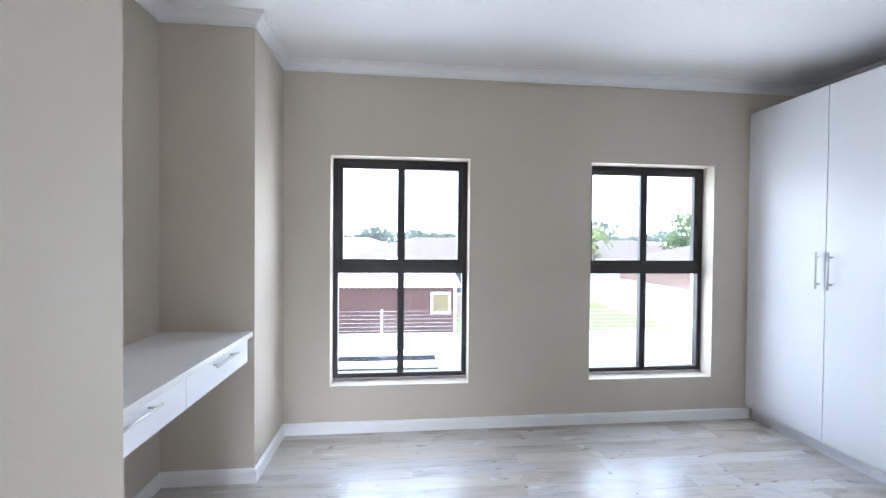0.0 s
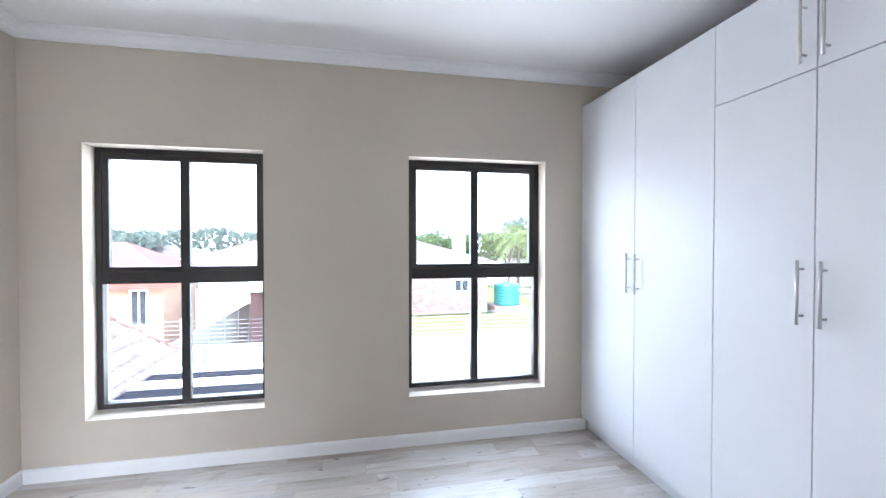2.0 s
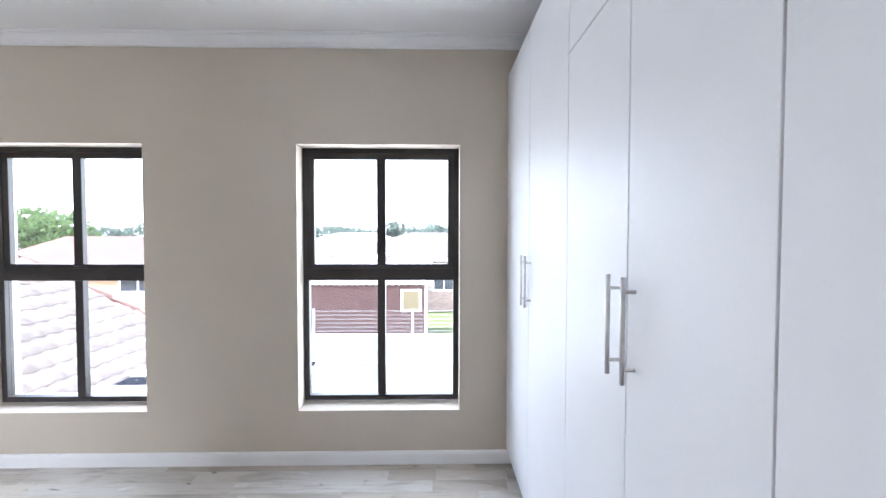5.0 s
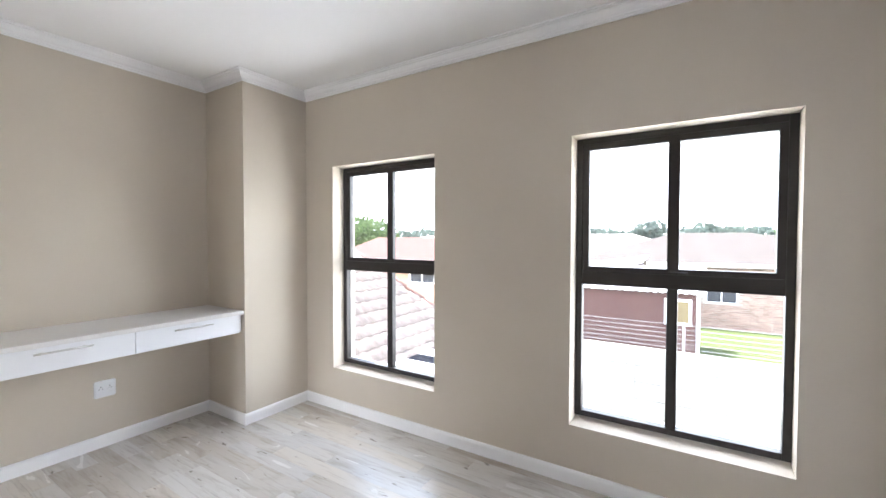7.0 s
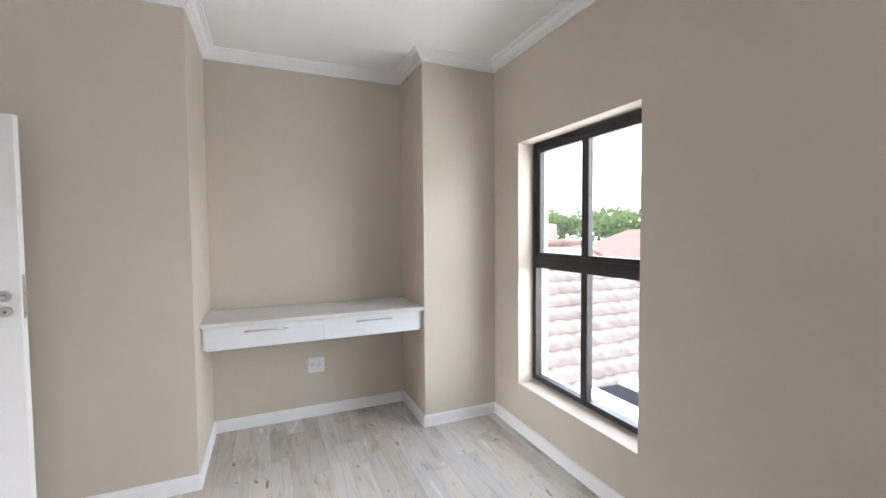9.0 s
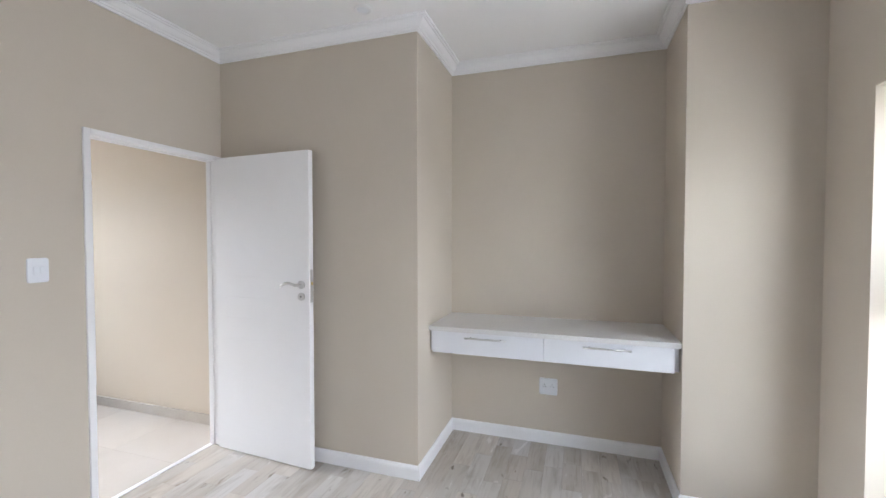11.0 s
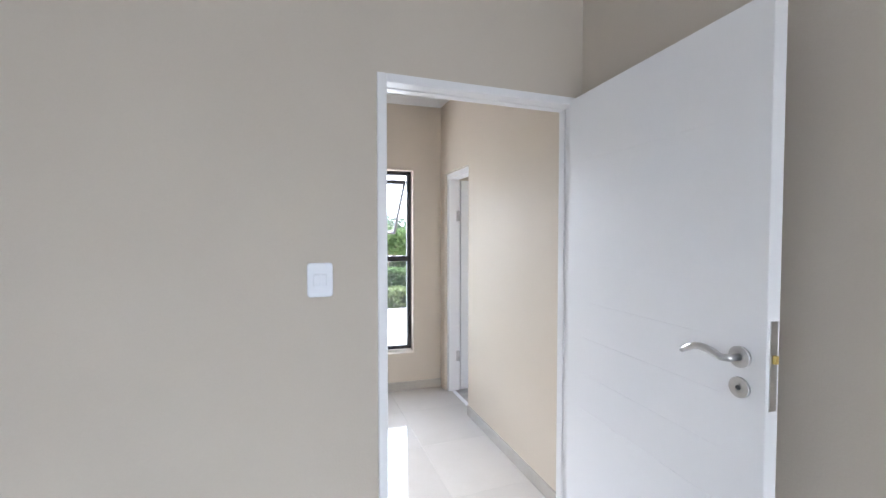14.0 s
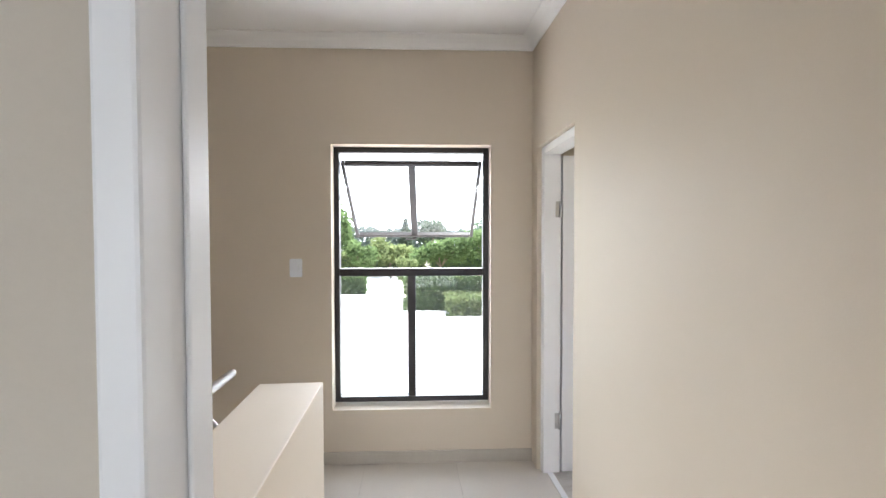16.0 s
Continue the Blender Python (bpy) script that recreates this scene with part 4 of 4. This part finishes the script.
tile_me = roof_tile(0.222, 0.26)
slant = RUN * SL
nrow = int(slant / 0.215)
for r in range(nrow):
    u = r * 0.215 - 0.03
    yy = 4.45
    far = EY - u / SL - 0.1
    while yy < far:
        ob = new("tile", tile_me)
        ob.parent = wing
        ob.matrix_parent_inverse = Matrix.Translation(wing.location).inverted()
        ob.matrix_basis = slope @ Matrix.Translation((u, yy, 0))
        yy += 0.22
bm = bmesh.new()
hip = [Vector((EX - k * RUN / 7, EY - k * RUN / 7, EZ + k * RUN * RISE / 7 + 0.03)) for k in range(8)]
for a, b in zip(hip, hip[1:]):
    add_tube(bm, [a, b + (b - a) * 0.06], [0.045, 0.038], 10)
part("hip_cap", bm, M_RIDGE, wing, "red hip cap tiles")
bm = bmesh.new()
for k in range(7):
    add_tube(bm, [(EX - RUN, 4.4 + k * 0.4, RZ + 0.03), (EX - RUN, 4.83 + k * 0.4, RZ + 0.03)], [0.06, 0.052], 10)
part("ridge_cap", bm, M_RIDGE, wing, "red ridge cap tiles")
bm = box(EX - RUN - 0.45, EX - RUN - 0.1, 6.47, 6.82, RZ - 0.5, RZ + 0.34, bevel=0.04)
part("vent", bm, M_PINK, wing, "small pink roof turret")


# ---- plants ----
def leaf_cloud(bm, centre, radii, count, size, rg):
    for _ in range(count):
        a, c = rg.uniform(0, 2 * math.pi), rg.uniform(-1, 1)
        rad = rg.uniform(0.55, 1.05) * (0.8 + 0.35 * noise.noise(Vector((a * 1.3, c * 2.0, centre[0]))))
        s = math.sqrt(1 - c * c)
        p = Vector((centre[0] + radii[0] * rad * s * math.cos(a), centre[1] + radii[1] * rad * s * math.sin(a), centre[2] + radii[2] * rad * c))
        q = Euler((rg.uniform(-1.2, 1.2), rg.uniform(-1.2, 1.2), rg.uniform(0, 6.28))).to_matrix()
        k = size * rg.uniform(0.6, 1.3)
        vs = [bm.verts.new(p + q @ Vector(o)) for o in ((-k, 0, 0), (0, -k * 0.5, k * 0.2), (k, 0, 0), (0, k * 0.5, k * 0.2))]
        bm.faces.new(vs)


def tree(x, y, h, spread, mat, seed, label, leaves=900, size=0.22, narrow=False):
    rg = random.Random(seed)
    t = thing("tree", (x, y, GZ), label, "tree")
    trunk = bmesh.new()
    top = GZ + h * (0.45 if not narrow else 0.9)
    add_tube(trunk, [(x, y, GZ), (x + 0.1, y, GZ + h * 0.2), (x + 0.05, y + 0.1, top)], [0.045 * h * 0.6, 0.03 * h * 0.6, 0.016 * h * 0.6], 8)
    crown = bmesh.new()
    if narrow:
        for k in range(9):
            f = k / 8
            leaf_cloud(crown, (x, y, GZ + h * (0.12 + 0.86 * f)), (spread * (1 - 0.85 * f), spread * (1 - 0.85 * f), h * 0.08), leaves // 9, size, rg)
    else:
        for k in range(7):
            a = k * 2.4 + rg.uniform(0, 0.6)
            rr = spread * rg.uniform(0.25, 0.62)
            c = (x + rr * math.cos(a), y + rr * math.sin(a), GZ + h * rg.uniform(0.52, 0.86))
            add_tube(trunk, [(x, y, top - h * 0.12), ((x + c[0]) / 2, (y + c[1]) / 2, (top + c[2]) / 2), c], [0.014 * h * 0.6, 0.01 * h * 0.6, 0.004 * h], 6)
            leaf_cloud(crown, c, (spread * 0.48, spread * 0.48, h * 0.2), leaves // 7, size, rg)
    part("trunk", trunk, M_BARK, t)
    part("crown", crown, mat, t)
    return t


def palm(x, y, h, label, seed):
    rg = random.Random(seed)
    t = thing("palm_tree", (x, y, GZ), label, "tree")
    part("trunk", tube([(x, y, GZ), (x + 0.1, y, GZ + h * 0.5), (x, y, GZ + h)], [0.2, 0.15, 0.13], 10), M_BARK, t)
    for i in range(18):
        a = i * 2.4
        up = rg.uniform(-0.2, 1.0)
        ln = rg.uniform(1.5, 2.1)
        bm = bmesh.new()
        spine = []
        for k in range(7):
            u = k / 6
            spine.append(Vector((x + math.cos(a) * ln * u, y + math.sin(a) * ln * u, GZ + h + up * ln * u - 1.1 * ln * u * u * 0.75)))
        side = Vector((-math.sin(a), math.cos(a), 0))
        for p, q in zip(spine, spine[1:]):
            for s in (-1, 1):
                for f in (0.1, 0.55):
                    o = p.lerp(q, f)
                    w = (q - p) * 0.35
                    vs = [bm.verts.new(c) for c in (o, o + w, o + w * 1.6 + side * s * 0.42 - Vector((0, 0, 0.14)), o + w * 1.2 + side * s * 0.42 - Vector((0, 0, 0.17)))]
                    bm.faces.new(vs)
        part("frond", bm, M_LEAFY, t)
    return t


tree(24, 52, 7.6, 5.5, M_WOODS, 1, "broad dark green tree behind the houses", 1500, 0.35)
tree(31, 40, 7.2, 4.0, M_LEAF, 2, "leafy green tree behind a pale roof", 1200, 0.3)
tree(10.0, 38, 5.4, 3.4, M_LEAF, 4, "rounded green garden tree behind the brick house", 1200, 0.28)
tree(15.5, 37, 5.8, 3.0, M_LEAFY, 5, "small yellow-green garden tree beside the brick house", 1000, 0.26)
palm(14.2, 31.5, 4.6, "yellow-green palm tree beside the lawn", 6)
palm(17.2, 35, 5.2, "green palm tree with drooping fronds", 7)
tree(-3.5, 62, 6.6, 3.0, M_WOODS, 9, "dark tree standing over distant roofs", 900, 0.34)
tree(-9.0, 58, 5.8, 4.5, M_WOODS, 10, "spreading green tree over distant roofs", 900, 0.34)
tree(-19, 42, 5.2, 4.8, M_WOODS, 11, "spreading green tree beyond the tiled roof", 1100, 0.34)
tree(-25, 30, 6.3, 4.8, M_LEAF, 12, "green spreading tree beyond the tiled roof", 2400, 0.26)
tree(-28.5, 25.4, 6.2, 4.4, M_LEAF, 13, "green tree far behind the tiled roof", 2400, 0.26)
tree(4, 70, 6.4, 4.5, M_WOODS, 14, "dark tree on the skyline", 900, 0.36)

# woods along the skyline
def woods(y, x0, x1, seed):
    rg = random.Random(seed)
    bm = bmesh.new()
    for _ in range(9000):
        x = rg.uniform(x0, x1)
        top = 3.6 + 1.8 * noise.noise(Vector((x * 0.05, y, 0))) + 1.2 * noise.noise(Vector((x * 0.23, y, 3)))
        p = Vector((x, y + rg.uniform(-4, 4), GZ + (top - GZ) * rg.random() ** 0.6))
        turn = Euler((rg.uniform(-1.4, 1.4), rg.uniform(-1.4, 1.4), rg.uniform(0, 6.28))).to_matrix()
        k = rg.uniform(0.4, 0.9)
        bm.faces.new([bm.verts.new(p + turn @ Vector(o)) for o in ((-k, 0, 0), (0, -k * 0.6, k * 0.2), (k, 0, 0), (0, k * 0.6, k * 0.2))])
    t = thing("woods", ((x0 + x1) / 2, y, GZ), "belt of far trees along the skyline in haze-paled green", "woods", kind="stuff")
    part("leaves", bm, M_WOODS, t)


woods(98, -95, 115, 51)
woods(-100, -60, 60, 52)

# houses farther off
FAR = [(-20, 44, 13, 9, 8, M_EXT, M_ROOFG, "white house with a pale hipped roof"), (-4, 40, 12, 8, -10, M_EXT, M_ROOFT, "white house with a pinkish tile roof"), (-8, 56, 14, 9, 5, M_BRICK, M_ROOFG, "far brick house with a grey roof"),
       (8, 56, 15, 9, -6, M_EXT, M_ROOFG, "far white house with a pale grey roof"), (24, 42, 14, 9, 14, M_EXT, M_ROOFG, "white house with a long pale roof"), (22, 26, 9, 9, 2, M_BRICK, M_ROOFG, "brick house beyond the white side wall"),
       (38, 60, 16, 10, -12, M_EXT, M_ROOFT, "far house with a pinkish roof"), (-34, 60, 16, 10, 4, M_EXT, M_ROOFT, "far house with a tiled roof"), (-36, 26, 12, 9, 70, M_ORANGE, M_ROOFT, "far salmon house with a tiled roof")]
for x, y, w, d, a, wm, rm, lab in FAR:
    house(x, y, w, d, a, 0.1, 1.7, wm, rm, lab, [(-w * 0.3, -1.6, 1.5, 1.0), (w * 0.12, -1.6, 1.5, 1.0)], group="houses of the suburb")
lean = thing("lean_to", (0.0, 21.3, GZ), "open lean-to shelter with a sloping white roof", "shelter")
part("roof", box(-0.95, 0.95, -1.3, 1.3, -0.04, 0.04, turn=Matrix.Translation((0.0, 21.3, 0.45)) @ Matrix.Rotation(radians(-9), 4, "Y") @ Matrix.Rotation(radians(4), 4, "X")), M_SHEET, lean)
part("back_panel", box(-0.8, 0.8, 22.3, 22.36, GZ, 0.36), M_MAROON, lean, "dark board closing the back")
for px, py, pz in ((-0.8, 20.3, 0.22), (0.8, 20.3, 0.46), (-0.8, 22.25, 0.34), (0.8, 22.25, 0.58)):
    part("post", box(px - 0.05, px + 0.05, py - 0.05, py + 0.05, GZ, pz), M_BARK, lean)


# front side, seen through the landing window
def hedge(x0, x1, y0, y1, h, mat, seed, label, n=5000):
    rg = random.Random(seed)
    t = thing("hedge", ((x0 + x1) / 2, (y0 + y1) / 2, GZ), label, "hedge")
    bm = bmesh.new()
    for _ in range(n):
        f = rg.random()
        x, y, z = rg.uniform(x0, x1), rg.uniform(y0, y1), GZ + h * rg.uniform(0.02, 1.0)
        if f < 0.45:
            y = y1 + rg.uniform(-0.12, 0.1)
        elif f < 0.85:
            z = GZ + h * (1 + rg.uniform(-0.06, 0.05)) + 0.12 * noise.noise(Vector((x * 0.7, y * 0.7, 0)))
        p = Vector((x, y, z))
        q = Euler((rg.uniform(-1.4, 1.4), rg.uniform(-1.4, 1.4), rg.uniform(0, 6.28))).to_matrix()
        k = 0.16 * rg.uniform(0.6, 1.3)
        bm.faces.new([bm.verts.new(p + q @ Vector(o)) for o in ((-k, 0, 0), (0, -k * 0.55, k * 0.2), (k, 0, 0), (0, k * 0.55, k * 0.2))])
    part("leaves", bm, mat, t)
    # added solid core, darker than the outer leaves, closes the gaps between them
    part("dark_core", box(x0 + 0.25, x1 - 0.25, y0 + 0.25, y1 - 0.25, GZ, GZ + h * 0.88), M_LEAFD, t)
    return t


hedge(-9.0, 1.05, -24.6, -22.6, 1.9, M_LEAF, 21, "clipped green hedge beside the lane", 7000)
hedge(-12.0, -1.2, -22.5, -20.6, 1.0, M_LEAFY, 22, "low loose shrubs in front of the hedge", 3500)
hedge(-20.0, -1.5, -45.5, -43.0, 2.7, M_LEAF, 34, "loose green shrubs at the far side of the garden", 7000)
hedge(-1.2, 13.0, -46.5, -44.0, 2.5, M_LEAFY, 35, "pale green shrubs beyond the lane", 6000)
hedge(3.9, 7.4, -31.6, -29.8, 1.3, M_LEAF, 31, "low hedge across the lane", 3000)
tree(0.8, -27, 3.0, 0.9, M_LEAFY, 23, "rounded clipped golden shrub by the lane", 1400, 0.12)
tree(-2.2, -37, 4.5, 3.2, M_LEAF, 24, "bright green garden tree behind the hedge", 2600, 0.2)
tree(-6.8, -36, 5.0, 3.4, M_LEAF, 25, "bright green spreading tree behind the hedge", 2600, 0.2)
tree(2.6, -42, 4.3, 2.6, M_LEAFY, 28, "light green tree beside the lane", 2000, 0.2)
tree(4.9, -36, 4.2, 2.0, M_LEAF, 33, "small leafy tree across the lane", 1800, 0.18)
tree(6.2, -29.5, 6.4, 2.2, M_LEAF, 27, "tall soft green tree across the lane", 2800, 0.18)
tree(-2.6, -62, 7.4, 3.2, M_LEAFD, 26, "tall blue-green tree in the distance", 1800, 0.28)
tree(1.2, -66, 7.0, 2.6, M_LEAFD, 29, "dark pointed tree at the end of the lane", 1500, 0.28, True)
tree(-10, -52, 7.6, 4.5, M_LEAFD, 30, "dark tree behind the garden", 1500, 0.3)

# bright haze that closes the view all round, under the open sky
bm = bmesh.new()
ring = [[bm.verts.new((190 * math.cos(2 * math.pi * i / 48), 190 * math.sin(2 * math.pi * i / 48), z)) for i in range(48)] for z in (GZ - 1, 75)]
for i in range(48):
    j = (i + 1) % 48
    bm.faces.new((ring[0][j], ring[0][i], ring[1][i], ring[1][j]))
M_HAZE = shader("bright_haze", (0.8, 0.8, 0.8), 1.0)
M_HAZE.node_tree.nodes["Principled BSDF"].inputs["Emission Color"].default_value = (0.96, 0.98, 1.0, 1)
M_HAZE.node_tree.nodes["Principled BSDF"].inputs["Emission Strength"].default_value = 0.8
structure("backdrop", bm, M_HAZE, "bright white overcast sky along the horizon", "sky")

# ---- floor pieces ----
rng = random.Random(4)
meshes = {}


def strip_mesh(length, width):
    key = (round(length, 2), round(width, 3))
    if key not in meshes:
        bm = box(0, key[0] - 0.0005, 0, key[1] - 0.0005, -0.011, 0.0, bevel=0.0004)
        me = bpy.data.meshes.new("plank")
        bm.to_mesh(me)
        bm.free()
        me.materials.append(M_LAM)
        meshes[key] = me
    return meshes[key]


def lay(x0, x1, y0, wide):
    x = x0
    first = True
    while x < x1 - 0.01:
        ln = rng.choice((0.3, 0.45, 0.6, 0.8, 1.05, 1.2)) * (rng.uniform(0.3, 1.0) if first else 1.0)
        ln = round(max(0.12, ln), 2)
        if x + ln > x1 - 0.1:
            ln = x1 - x
        ob = new("plank", strip_mesh(ln, wide))
        ob.location = (x, y0, 0)
        ob.parent = floor
        x += round(ln, 2)
        first = False


PW = 0.115
y = DOOR_Y - 0.07
while y < WIN_Y - 0.005:
    wide = min(PW, WIN_Y - y)
    left = NICHE_X if (y > NICHE_0 - PW and y < NICHE_1) else (COL_X if y < NICHE_0 else PIER_X)
    if y < DOOR_Y:
        lay(D0 + 0.04, D1 - 0.04, y, wide)
    else:
        lay(left, WARD_X + 0.1, y, wide)
    y += PW

tile_mesh = {}
x = HX - 0.09
TS = 0.6
xi = 0
while x < HALL_R:
    y = DOOR_Y - 0.075
    while y > HEND - 0.13:
        w, d = min(TS, HALL_R - x), min(TS, y - HEND + 0.13)
        if w > 0.02 and d > 0.02:
            key = (round(w, 3), round(d, 3))
            if key not in tile_mesh:
                bm = box(0.0006, w - 0.0006, -d + 0.0006, -0.0006, -0.0035, 0.0, bevel=0.0004)
                me = bpy.data.meshes.new("tile")
                bm.to_mesh(me)
                bm.free()
                me.materials.append(M_TILE)
                tile_mesh[key] = me
            ob = new("tile", tile_mesh[key])
            ob.location = (x, y, 0)
            ob.parent = floor_hall
        y -= TS
    x += TS
